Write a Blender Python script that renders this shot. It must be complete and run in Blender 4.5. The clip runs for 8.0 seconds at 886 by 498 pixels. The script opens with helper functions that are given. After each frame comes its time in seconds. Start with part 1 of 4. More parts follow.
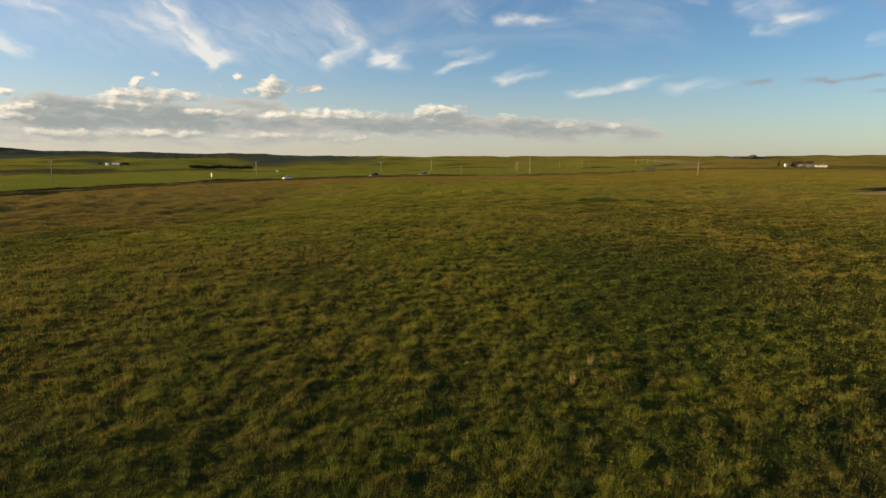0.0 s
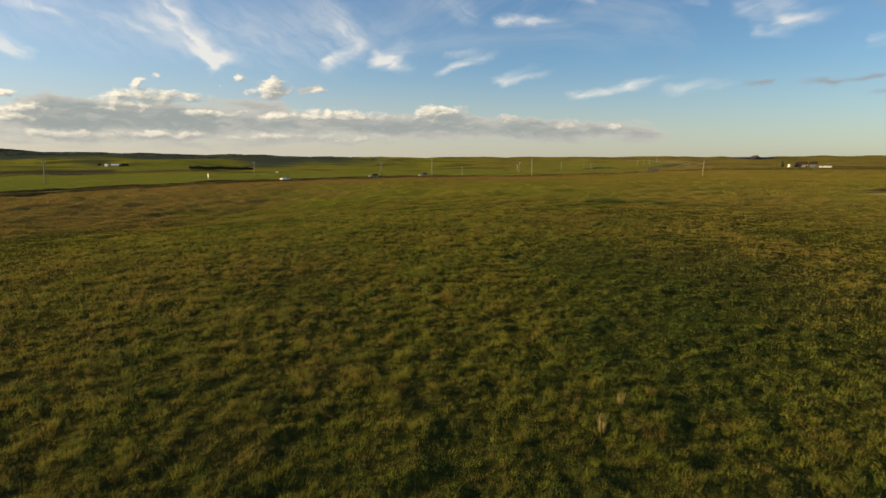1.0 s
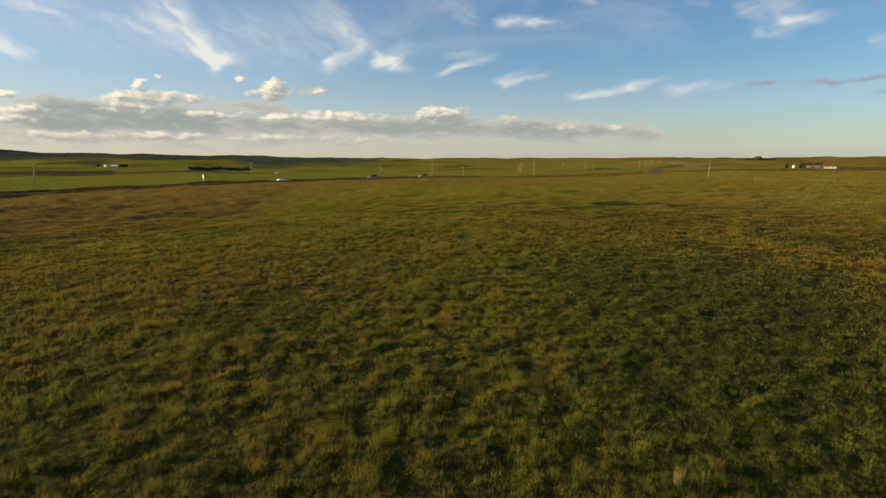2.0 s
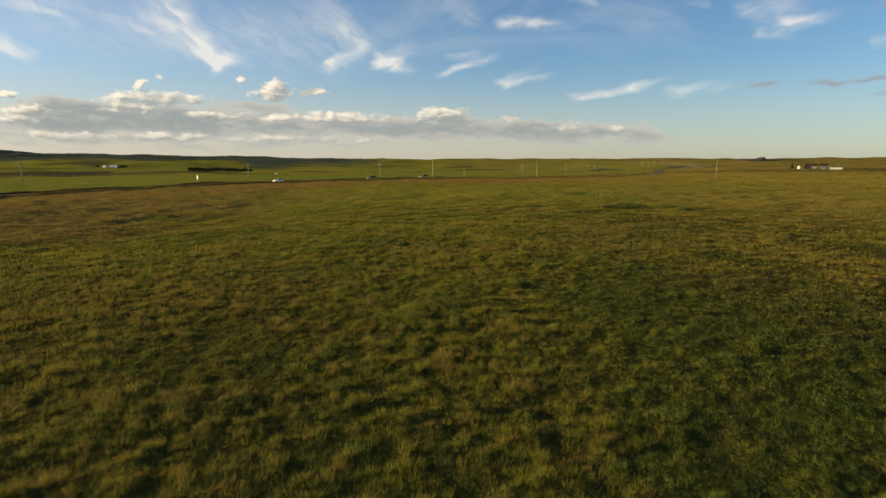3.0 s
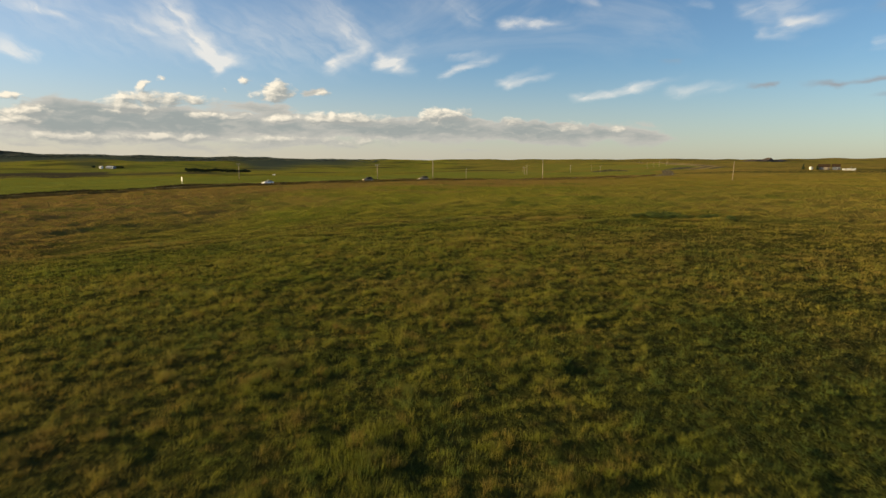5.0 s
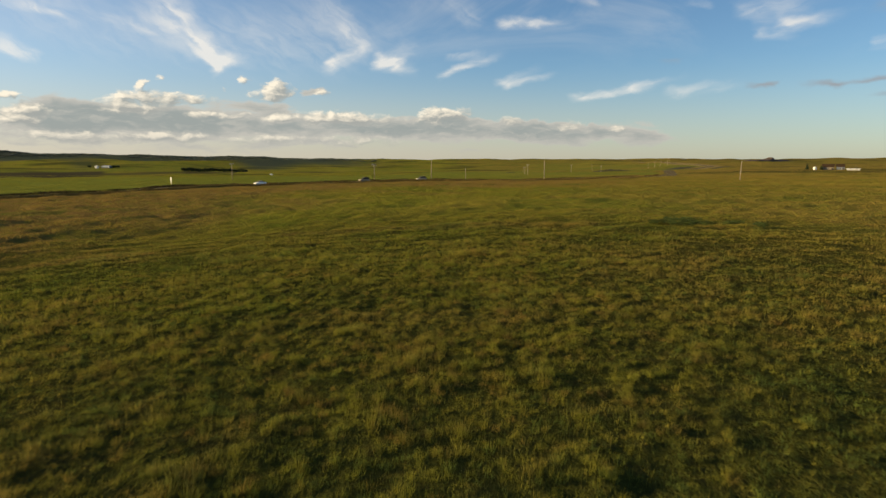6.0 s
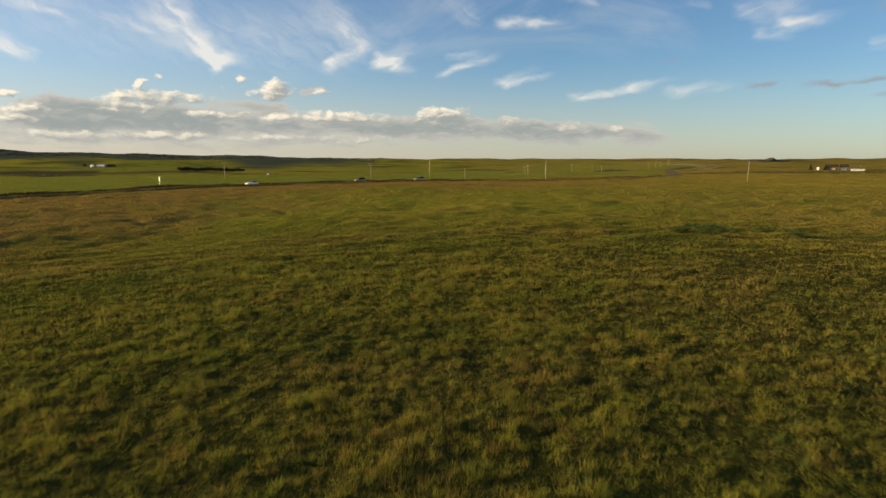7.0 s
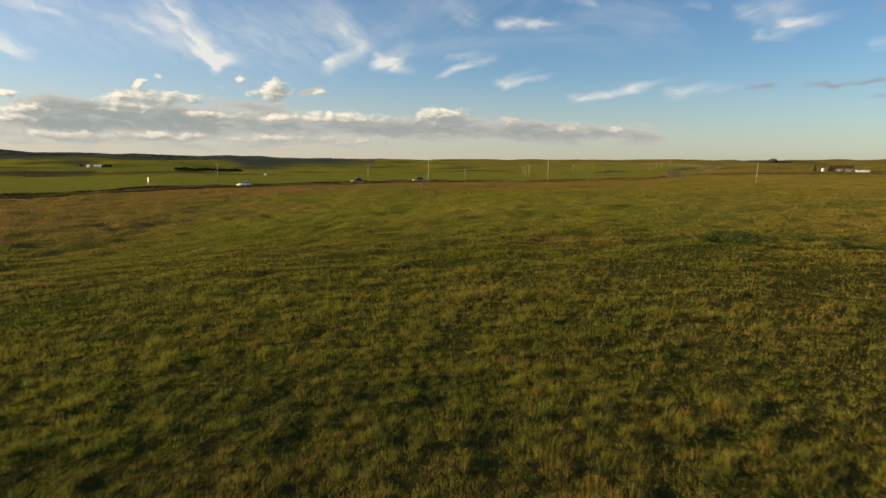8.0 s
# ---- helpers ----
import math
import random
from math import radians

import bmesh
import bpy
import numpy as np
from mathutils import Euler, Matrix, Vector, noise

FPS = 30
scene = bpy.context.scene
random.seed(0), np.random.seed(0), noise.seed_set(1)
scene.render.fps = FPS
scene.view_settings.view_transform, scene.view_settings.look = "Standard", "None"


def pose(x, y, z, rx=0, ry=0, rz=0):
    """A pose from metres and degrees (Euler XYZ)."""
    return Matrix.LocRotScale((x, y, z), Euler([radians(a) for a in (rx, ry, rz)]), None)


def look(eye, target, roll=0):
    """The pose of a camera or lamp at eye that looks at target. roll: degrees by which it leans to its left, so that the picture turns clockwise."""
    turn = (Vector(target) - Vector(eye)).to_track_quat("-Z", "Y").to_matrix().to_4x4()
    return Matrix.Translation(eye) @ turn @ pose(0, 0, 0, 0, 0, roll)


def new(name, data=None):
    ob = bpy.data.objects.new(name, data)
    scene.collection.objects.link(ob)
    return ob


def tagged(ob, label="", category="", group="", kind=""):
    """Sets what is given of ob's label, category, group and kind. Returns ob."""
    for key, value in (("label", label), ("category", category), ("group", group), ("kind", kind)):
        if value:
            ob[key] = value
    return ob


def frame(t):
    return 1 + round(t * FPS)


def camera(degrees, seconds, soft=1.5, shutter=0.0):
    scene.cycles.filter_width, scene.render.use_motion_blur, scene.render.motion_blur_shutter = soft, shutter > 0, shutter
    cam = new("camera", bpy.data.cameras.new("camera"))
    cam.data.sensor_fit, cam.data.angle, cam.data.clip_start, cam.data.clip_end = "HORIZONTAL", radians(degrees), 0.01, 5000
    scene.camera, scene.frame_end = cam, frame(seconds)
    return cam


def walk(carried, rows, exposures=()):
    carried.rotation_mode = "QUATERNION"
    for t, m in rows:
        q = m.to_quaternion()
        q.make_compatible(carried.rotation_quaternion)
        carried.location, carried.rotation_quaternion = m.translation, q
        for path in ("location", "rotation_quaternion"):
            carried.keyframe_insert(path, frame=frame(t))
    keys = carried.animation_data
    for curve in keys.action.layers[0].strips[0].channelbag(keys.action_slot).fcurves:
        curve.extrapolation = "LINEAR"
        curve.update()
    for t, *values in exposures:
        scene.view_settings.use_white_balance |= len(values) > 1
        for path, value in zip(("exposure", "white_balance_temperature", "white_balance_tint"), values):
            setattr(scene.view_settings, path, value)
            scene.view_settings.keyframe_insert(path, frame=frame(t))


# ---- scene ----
cam = camera(72.2, 8.0, soft=1.5, shutter=0.35)
METRES, EYE, TILT, LEAN, TURN = 61.64, 9.0, 1.0, 0.5, 0.0
ROWS = [
    (0.0, 0.0, 0.0, 0.0, 0.07, -9.5, -0.4),
    (0.5, 0.0004, 0.0399, -0.0024, 0.12, -9.47, -0.38),
    (1.0, 0.0013, 0.0853, -0.005, 0.15, -9.42, -0.36),
    (1.5, 0.0025, 0.1352, -0.0078, 0.19, -9.37, -0.36),
    (3.0, 0.006, 0.3111, -0.0144, 0.33, -9.26, -0.38),
    (3.5, 0.0071, 0.3757, -0.0166, 0.4, -9.23, -0.39),
    (4.0, 0.0085, 0.4422, -0.0184, 0.45, -9.2, -0.38),
    (4.5, 0.0101, 0.5121, -0.0195, 0.5, -9.18, -0.38),
    (6.0, 0.0137, 0.7254, -0.0211, 0.41, -9.23, -0.41),
    (6.5, 0.0146, 0.7905, -0.0215, 0.38, -9.25, -0.46),
    (7.0, 0.0139, 0.8638, -0.0218, 0.3, -9.27, -0.52),
    (7.5, 0.0138, 0.9323, -0.0241, 0.27, -9.24, -0.54),
    (8.0, 0.0136, 0.9994, -0.0261, 0.25, -9.21, -0.6),
]
walk(cam, [(t, pose(0, 0, EYE, TILT, LEAN, TURN) @ pose(METRES * x, METRES * y, METRES * z, 90 + pitch, roll, yaw)) for t, x, y, z, yaw, pitch, roll in ROWS])

# ---- light: low evening sun in the west, blue sky with cirrus and a bank of cumulus ----
SUN_EL, SUN_AZ = 12.5, -85.0          # degrees; azimuth from +y towards +x
sun_data = bpy.data.lights.new("sun", "SUN")
sun_data.energy, sun_data.angle, sun_data.color = 5.0, radians(0.6), (1.0, 0.74, 0.36)
sun = new("sun", sun_data)
sun.matrix_world = look((0, 0, 0), (-math.sin(radians(SUN_AZ)) * math.cos(radians(SUN_EL)),
                                    -math.cos(radians(SUN_AZ)) * math.cos(radians(SUN_EL)), -math.sin(radians(SUN_EL))))
scene.view_settings.exposure = 0.9


class Nodes:
    """Short hand for node trees."""

    def __init__(self, tree):
        self.tree = tree
        tree.nodes.clear()

    def add(self, kind):
        return self.tree.nodes.new(kind)

    def put(self, socket, value):
        if isinstance(value, bpy.types.NodeSocket):
            self.tree.links.new(value, socket)
        else:
            socket.default_value = value

    def math(self, op, a, b=0.0, c=0.0, clamp=False):
        node = self.add("ShaderNodeMath")
        node.operation, node.use_clamp = op, clamp
        for socket, value in zip(node.inputs, (a, b, c)):
            self.put(socket, value)
        return node.outputs[0]

    def vec(self, op, a, b):
        node = self.add("ShaderNodeVectorMath")
        node.operation = op
        self.put(node.inputs[0], a)
        self.put(node.inputs[1], b)
        return node.outputs[0]

    def xyz(self, x, y, z=0.0):
        node = self.add("ShaderNodeCombineXYZ")
        for socket, value in zip(node.inputs, (x, y, z)):
            self.put(socket, value)
        return node.outputs[0]

    def split(self, v):
        node = self.add("ShaderNodeSeparateXYZ")
        self.put(node.inputs[0], v)
        return node.outputs

    def noise(self, v, scale, detail=3.0, rough=0.55, warp=0.0):
        node = self.add("ShaderNodeTexNoise")
        self.put(node.inputs["Vector"], v)
        node.inputs["Scale"].default_value, node.inputs["Detail"].default_value = scale, detail
        node.inputs["Roughness"].default_value, node.inputs["Distortion"].default_value = rough, warp
        return node.outputs["Fac"]

    def ramp(self, v, lo, hi, a=0.0, b=1.0, smooth=True):
        node = self.add("ShaderNodeMapRange")
        node.interpolation_type = "SMOOTHSTEP" if smooth else "LINEAR"
        for socket, value in zip(node.inputs, (v, lo, hi, a, b)):
            self.put(socket, value)
        return node.outputs[0]

    def mix(self, f, a, b, blend="MIX"):
        node = self.add("ShaderNodeMix")
        node.data_type, node.blend_type = "RGBA", blend
        ins = [s for s in node.inputs if s.type in ("VALUE", "RGBA") and s.enabled]
        for socket, value in zip(ins, (f, a, b)):
            self.put(socket, (*value, 1.0) if isinstance(value, tuple) and len(value) == 3 else value)
        return [s for s in node.outputs if s.type == "RGBA"][0]

    def attr(self, name):
        node = self.add("ShaderNodeAttribute")
        node.attribute_name = name
        return node.outputs["Fac"]


def build_sky():
    world = bpy.data.worlds.new("evening_sky")
    scene.world = world
    world.use_nodes = True
    n = Nodes(world.node_tree)
    way = n.add("ShaderNodeTexCoord").outputs["Generated"]
    dx, dy, dz = n.split(way)
    az = n.math("MULTIPLY", n.math("ARCTAN2", dx, dy), 57.2958)
    el = n.math("MULTIPLY", n.math("ARCSINE", dz), 57.2958)
    sky = n.add("ShaderNodeTexSky")
    sky.sky_type, sky.sun_disc = "NISHITA", False
    sky.sun_elevation, sky.sun_rotation = radians(SUN_EL), radians(SUN_AZ)
    sky.altitude, sky.air_density, sky.dust_density, sky.ozone_density = 800.0, 1.0, 0.7, 1.6
    clear = sky.outputs[0]
    flat = n.xyz(az, el, 0.0)
    # a slight wobble for all cloud outlines
    wob = n.add("ShaderNodeTexNoise")
    n.put(wob.inputs["Vector"], n.vec("MULTIPLY", flat, (0.5, 1.0, 1.0)))
    wob.inputs["Scale"].default_value, wob.inputs["Detail"].default_value = 0.9, 4.0
    shift = n.vec("MULTIPLY", n.vec("SUBTRACT", wob.outputs["Color"], (0.5, 0.5, 0.5)), (1.9, 1.0, 0.0))
    bent = n.vec("ADD", flat, shift)

    def local(a, e, ra, re, tilt, coords):
        node = n.add("ShaderNodeMapping")
        node.vector_type = "TEXTURE"
        n.put(node.inputs["Vector"], coords)
        node.inputs["Location"].default_value = (a, e, 0)
        node.inputs["Rotation"].default_value = (0, 0, radians(tilt))
        node.inputs["Scale"].default_value = (ra, re, 1)
        return node.outputs[0]

    def after(coords, so_far):
        """The same coordinates, tied to a sum so that its terms are worked out one by one and the shader stays small."""
        if not isinstance(so_far, bpy.types.NodeSocket):
            return coords
        node = n.add("ShaderNodeVectorMath")
        node.operation = "MULTIPLY_ADD"
        n.put(node.inputs[0], so_far)
        n.put(node.inputs[1], (1e-7, 1e-7, 0.0))
        n.put(node.inputs[2], coords)
        return node.outputs[0]

    def blob(a, e, ra, re, tilt, weight, coords=bent):
        return lambda so_far: made_blob(a, e, ra, re, tilt, weight, after(coords, so_far))

    def stroke(a0, e0, a1, e1, w0, w1, bend, weight):
        return lambda so_far: made_stroke(a0, e0, a1, e1, w0, w1, bend, weight, after(bent, so_far))

    def made_blob(a, e, ra, re, tilt, weight, coords):
        length = n.add("ShaderNodeVectorMath")
        length.operation = "LENGTH"
        n.put(length.inputs[0], local(a, e, ra, re, tilt, coords))
        return n.ramp(length.outputs["Value"], 1.0, 0.0, 0.0, weight)

    def made_stroke(a0, e0, a1, e1, w0, w1, bend, weight, coords):
        """A wisp of cirrus from its thin tail to its dense head, with half widths in degrees."""
        half = math.hypot(a1 - a0, e1 - e0) / 2
        u, v, _ = n.split(local((a0 + a1) / 2, (e0 + e1) / 2, half, 1.0, math.degrees(math.atan2(e1 - e0, a1 - a0)), coords))
        arc = n.math("MULTIPLY", n.math("SUBTRACT", 1.0, n.math("MULTIPLY", u, u)), bend)
        off = n.math("DIVIDE", n.math("ABSOLUTE", n.math("SUBTRACT", v, arc)), n.ramp(u, -1.0, 1.0, 1.5 * w0, 1.5 * w1, False))
        along = n.math("MULTIPLY", n.ramp(u, -1.25, 0.55, 0.0, weight), n.ramp(u, 1.25, 0.7))
        return n.math("MULTIPLY", along, n.ramp(off, 1.0, 0.0))

    def total(items):
        """The sum of blobs and strokes, each made as it is added."""
        out = 0.0
        for item in items:
            out = n.math("ADD", out, item(out))
        return out

    # cirrus: wisps that fall to the right, rise to the right or lie level
    falling = total([
        stroke(-35.3, 11.74, -31.4, 11.12, 0.48, 0.32, 0, 0.6), stroke(-36.9, 9.24, -33.2, 7.84, 1.17, 0.40, 0, 1.0),
        stroke(-29.5, 11.57, -25.0, 10.3, 0.59, 0.37, 0, 0.4), stroke(-26.4, 13.63, -19.9, 8.3, 2.2, 0.85, 0, 0.85),
        stroke(-21.7, 10.63, -19.9, 7.82, 0.74, 0.55, 0, 0.75), stroke(-24.9, 14.2, -22.5, 11.45, 2.1, 1.6, 0, 0.35),
        stroke(-13.1, 15.15, -7.3, 9.85, 2.2, 0.74, 0, 0.55), stroke(-1.2, 15.03, 2.9, 12.02, 1.4, 0.85, 0, 0.25),
        stroke(9.9, 14.42, 13.5, 13.34, 0.53, 0.31, 0, 0.35), stroke(20.7, 13.17, 22.5, 12.5, 0.38, 0.23, 0, 0.30),
    ])
    rising = total([
        stroke(-17.7, 8.76, -20.6, 7.9, 0.37, 0.80, -0.25, 1.15), stroke(-6.4, 10.25, -11.0, 8.14, 0.5, 0.53, -0.2, 0.95),
        stroke(-2.5, 10.38, -5.3, 8.53, 1.06, 0.74, 0, 0.5), stroke(-2.9, 8.05, -6.6, 8.99, 0.55, 0.75, 0, 1.25),
        stroke(5, 9.37, -0.3, 7.76, 0.36, 0.33, -0.15, 0.90), stroke(5.2, 9.65, -0.2, 9.23, 0.35, 0.27, 0, 0.35),
        stroke(9.6, 7.53, 5.3, 6.92, 0.27, 0.35, 0, 0.85), stroke(8.8, 8.32, 4.5, 7.03, 0.46, 0.31, 0, 0.40),
        stroke(20.8, 7.2, 15.5, 6.19, 0.27, 0.31, 0, 0.60), stroke(19, 6.44, 11.6, 5.57, 0.23, 0.38, 0, 0.85),
        stroke(25.4, 6.32, 19.5, 5.76, 0.42, 0.58, 0, 0.45),
    ])
    level = total([
        stroke(10.9, 12.02, 4.7, 11.99, 0.29, 0.46, 0, 0.95), stroke(32, 10.9, 27.4, 10.6, 0.46, 0.58, 0, 0.71),
        stroke(31.2, 12.1, 24.6, 12.2, 0.65, 0.79, 0, 0.45), stroke(28.8, 9.79, 26, 10.04, 0.38, 0.46, 0, 0.38),
        stroke(35.7, 8.74, 33.9, 8.7, 0.53, 0.53, 0, 0.38), stroke(29.8, 11.61, 25.9, 10.77, 1.15, 0.76, 0, 0.26),
    ])

    def fibre(tilt, seed):
        return n.ramp(n.noise(local(seed, seed, 2.6, 0.85, tilt, bent), 1.0, 4.0, 0.52, 0.35), 0.22, 0.74, 0.2, 1.2)

    wisp = n.math("MULTIPLY", falling, fibre(-38, 3.0))
    wisp = n.math("ADD", wisp, n.math("MULTIPLY", rising, fibre(16, 11.0)))
    wisp = n.math("ADD", wisp, n.math("MULTIPLY", level, fibre(3, 7.0)))
    wisp = n.math("ADD", wisp, n.math("MULTIPLY", total([blob(-15.0, 10.5, 16.0, 4.5, 0, 0.3), blob(-32.0, 11.5, 12.0, 4.0, -15, 0.25)]), fibre(-30, 5.0)))
    wisp = n.math("MINIMUM", wisp, 1.0)
    # thin veil that goes on all round the sky
    veil = n.noise(n.vec("MULTIPLY", way, (3.0, 3.0, 9.0)), 1.4, 5.0, 0.6, 0.8)
    veil = n.math("MULTIPLY", n.ramp(veil, 0.45, 0.85, 0.0, 0.3), n.ramp(el, 6.0, 16.0))
    # small dark slivers low in the east
    slivers = total([stroke(25.2, 6.1, 27.4, 6.02, 0.22, 0.2, 0, 0.95), stroke(29.1, 5.95, 32.4, 5.85, 0.24, 0.24, 0, 0.95),
                     stroke(31.5, 5.95, 35.0, 6.08, 0.24, 0.16, 0, 0.9), stroke(18.2, 8.53, 20.6, 8.4, 0.3, 0.3, 0, 0.25),
                     stroke(34.1, 4.94, 36.0, 4.94, 0.2, 0.2, 0, 0.5), stroke(33.4, 11.27, 35.5, 11.15, 0.5, 0.5, 0, 0.3)])

    # bank of cumulus along the horizon: level grey layers, and heaps before them that the sun lights from the west
    def billow(coords):
        curl = n.add("ShaderNodeTexNoise")
        n.put(curl.inputs["Vector"], n.vec("MULTIPLY", coords, (0.8, 1.2, 1.0)))
        curl.inputs["Scale"].default_value, curl.inputs["Detail"].default_value = 0.8, 4.0
        return n.vec("ADD", coords, n.vec("MULTIPLY", n.vec("SUBTRACT", curl.outputs["Color"], (0.5, 0.5, 0.5)), (2.2, 0.9, 0.0)))

    def heaped(coords):
        puffs = billow(coords)
        mound = total([
            blob(-35.5, 4.92, 1.8, 0.52, 0, 0.9, puffs), blob(-34.6, 3.63, 3.0, 1.38, 5, 1.1, puffs), blob(-27.7, 4.83, 2.9, 1.38, 5, 1.0, puffs),
            blob(-25.5, 4.87, 2.8, 1.48, 0, 1.1, puffs), blob(-22.3, 5.22, 3.2, 0.97, 0, 1.0, puffs), blob(-19.8, 3.98, 4.8, 0.56, 0, 0.8, puffs),
            blob(-14.2, 3.79, 3.7, 0.91, 0, 0.7, puffs), blob(-10.5, 3.99, 4.2, 1.17, 0, 0.95, puffs), blob(-6.9, 3.82, 5.2, 0.84, 0, 0.9, puffs),
            blob(-1.3, 4.24, 2.8, 1.27, 5, 1.2, puffs), blob(0.8, 4.23, 3.3, 1.02, 0, 0.9, puffs), blob(5.5, 3.54, 3.7, 0.77, 0, 0.55, puffs),
            blob(11.3, 3.12, 2.8, 0.84, 0, 0.9, puffs), blob(14.7, 2.88, 2.4, 0.66, 0, 0.5, puffs), blob(-31.8, 1.95, 5.8, 0.81, -2, 0.9, puffs),
            blob(-25.2, 2.1, 6.5, 0.93, 0, 0.9, puffs), blob(-17.0, 2.0, 8.1, 0.75, 0, 0.8, puffs), blob(-8.2, 1.9, 7.2, 1.03, 0, 0.75, puffs),
            blob(-26.2, 6.3, 0.9, 0.6, 20, 0.9, puffs), blob(-24.9, 6.95, 0.8, 0.4, 20, 0.7, puffs), blob(-18.2, 6.99, 1.1, 0.62, 15, 1.1, puffs),
            blob(-19.9, 6.17, 0.7, 0.55, 20, 0.5, puffs), blob(-15.5, 6.28, 1.8, 1.48, 5, 1.25, puffs), blob(-13.9, 6.2, 1.2, 0.97, 0, 0.7, puffs),
            blob(-17.4, 5.82, 1.8, 0.80, 10, 0.5, puffs), blob(-11.3, 6.11, 1.5, 0.58, 0, 0.6, puffs), blob(-35.1, 3.11, 2.0, 0.67, 0, 0.6, puffs),
        ])
        lumps = n.noise(n.vec("MULTIPLY", puffs, (0.55, 1.15, 1.0)), 1.0, 5.0, 0.58)
        return n.math("ADD", n.math("MULTIPLY", n.math("MINIMUM", mound, 1.1), 0.86), n.math("MULTIPLY", n.math("SUBTRACT", lumps, 0.5), 2.3)), n.ramp(mound, 0.06, 0.3)

    def layered(coords):
        puffs = billow(coords)
        sheet = total([
            blob(-32.0, 3.67, 5.0, 2.24, 0, 1.1, puffs), blob(-28.7, 3.22, 15.9, 1.62, 0, 1.2, puffs), blob(-17.0, 4.63, 6.2, 1.06, -2, 1.0, puffs),
            blob(-13.7, 3.23, 16.0, 1.46, 0, 1.1, puffs), blob(0.4, 2.91, 13.8, 1.71, 0, 1.25, puffs), blob(11.9, 2.47, 11.8, 1.59, 1, 1.2, puffs),
            blob(-22.1, 1.79, 30.4, 2.00, 0, 0.6, puffs), blob(2.0, 0.91, 3.5, 0.39, 1, 0.45, puffs), blob(-12.0, 6.1, 1.8, 0.73, 8, 0.8, puffs),
            blob(0.1, 3.75, 4.8, 0.72, 0, 0.8, puffs), blob(18.3, 1.81, 4.3, 1.10, 3, 0.6, puffs), blob(-25.1, 4.08, 7.8, 1.15, 0, 1.0, puffs),
        ])
        bands = n.noise(n.vec("MULTIPLY", puffs, (0.2, 0.95, 1.0)), 1.0, 5.0, 0.6, 0.3)
        return n.math("ADD", sheet, n.math("MULTIPLY", n.math("SUBTRACT", bands, 0.5), 2.2)), n.ramp(sheet, 0.06, 0.3)

    foot = n.ramp(el, 0.4, 2.0, 0.45, 1.0)
    sheet, there_is = layered(flat)
    grey = n.math("MULTIPLY", n.math("MULTIPLY", n.ramp(sheet, 0.22, 0.75, 0.0, 0.95), there_is), foot)
    belly = n.mix(n.ramp(sheet, 0.35, 1.5), (4.5, 4.25, 3.75), (2.5, 2.74, 2.62))
    belly = n.mix(n.ramp(n.noise(n.vec("MULTIPLY", billow(flat), (0.45, 1.9, 1.0)), 1.0, 4.0, 0.6), 0.46, 0.72, 0.0, 0.55), belly, (4.3, 4.1, 3.6))
    belly = n.mix(n.ramp(el, 3.0, 0.5, 0.0, 0.6), belly, (3.25, 3.25, 3.0))
    here, present = heaped(flat)
    there = heaped(n.vec("ADD", flat, (-0.42, 0.32, 0.0)))[0]
    heap = n.math("MULTIPLY", n.math("MULTIPLY", n.ramp(here, 0.18, 0.84), present), n.ramp(el, 0.6, 2.6, 0.35, 1.0))
    glow = n.math("ADD", n.math("MULTIPLY", n.math("SUBTRACT", here, there), n.ramp(az, -5.0, 8.0, 1.25, 0.9)), 0.22, clamp=True)
    glow = n.math("MULTIPLY", glow, n.ramp(el, 1.2, 3.6, 0.6, 1.0))
    cloud = n.mix(glow, (2.95, 3.02, 2.8), (7.8, 6.95, 5.5))
    # haze at the foot of the sky
    haze = n.math("MULTIPLY", n.ramp(el, 9.0, -0.5, 0.0, 0.62), n.ramp(az, -10.0, 40.0, 1.0, 0.6))
    haze = n.math("ADD", haze, n.math("MULTIPLY", n.ramp(az, 15.0, -60.0, 0.0, 0.3), n.ramp(el, 30.0, 5.0)), clamp=True)
    clear = n.mix(1.0, clear, (0.74, 0.93, 1.10), "MULTIPLY")
    air = n.mix(haze, clear, (4.8, 4.15, 3.42))
    out = n.mix(n.math("ADD", n.math("MULTIPLY", wisp, 0.72), veil, clamp=True), air, (7.4, 6.9, 6.1))
    out = n.mix(slivers, out, (2.5, 2.8, 3.05))
    out = n.mix(grey, out, belly)
    out = n.mix(n.math("MULTIPLY", heap, 0.95), out, cloud)
    back = n.add("ShaderNodeBackground")
    n.put(back.inputs["Color"], out)
    back.inputs["Strength"].default_value = 0.072
    n.put(n.add("ShaderNodeOutputWorld").inputs["Surface"], back.outputs[0])


build_sky()

# ---- the lie of the land ----
def ease(v, lo, hi):
    s = np.clip((np.asarray(v, float) - lo) / (hi - lo), 0, 1)
    return s * s * (3 - 2 * s)


def wave(x, y, size, seed):
    """Smooth value noise, -1 to 1, with humps about size metres across."""
    u, v = np.asarray(x, float) / size + seed * 17.3, np.asarray(y, float) / size + seed * 9.7
    iu, iv = np.floor(u), np.floor(v)
    fu, fv = u - iu, v - iv
    fu, fv = fu * fu * (3 - 2 * fu), fv * fv * (3 - 2 * fv)

    def rnd(a, b):
        s = np.sin(a * 127.1 + b * 311.7 + seed * 74.7) * 43758.5453
        return (s - np.floor(s)) * 2 - 1

    low = rnd(iu, iv) * (1 - fu) + rnd(iu + 1, iv) * fu
    high = rnd(iu, iv + 1) * (1 - fu) + rnd(iu + 1, iv + 1) * fu
    return low * (1 - fv) + high * fv


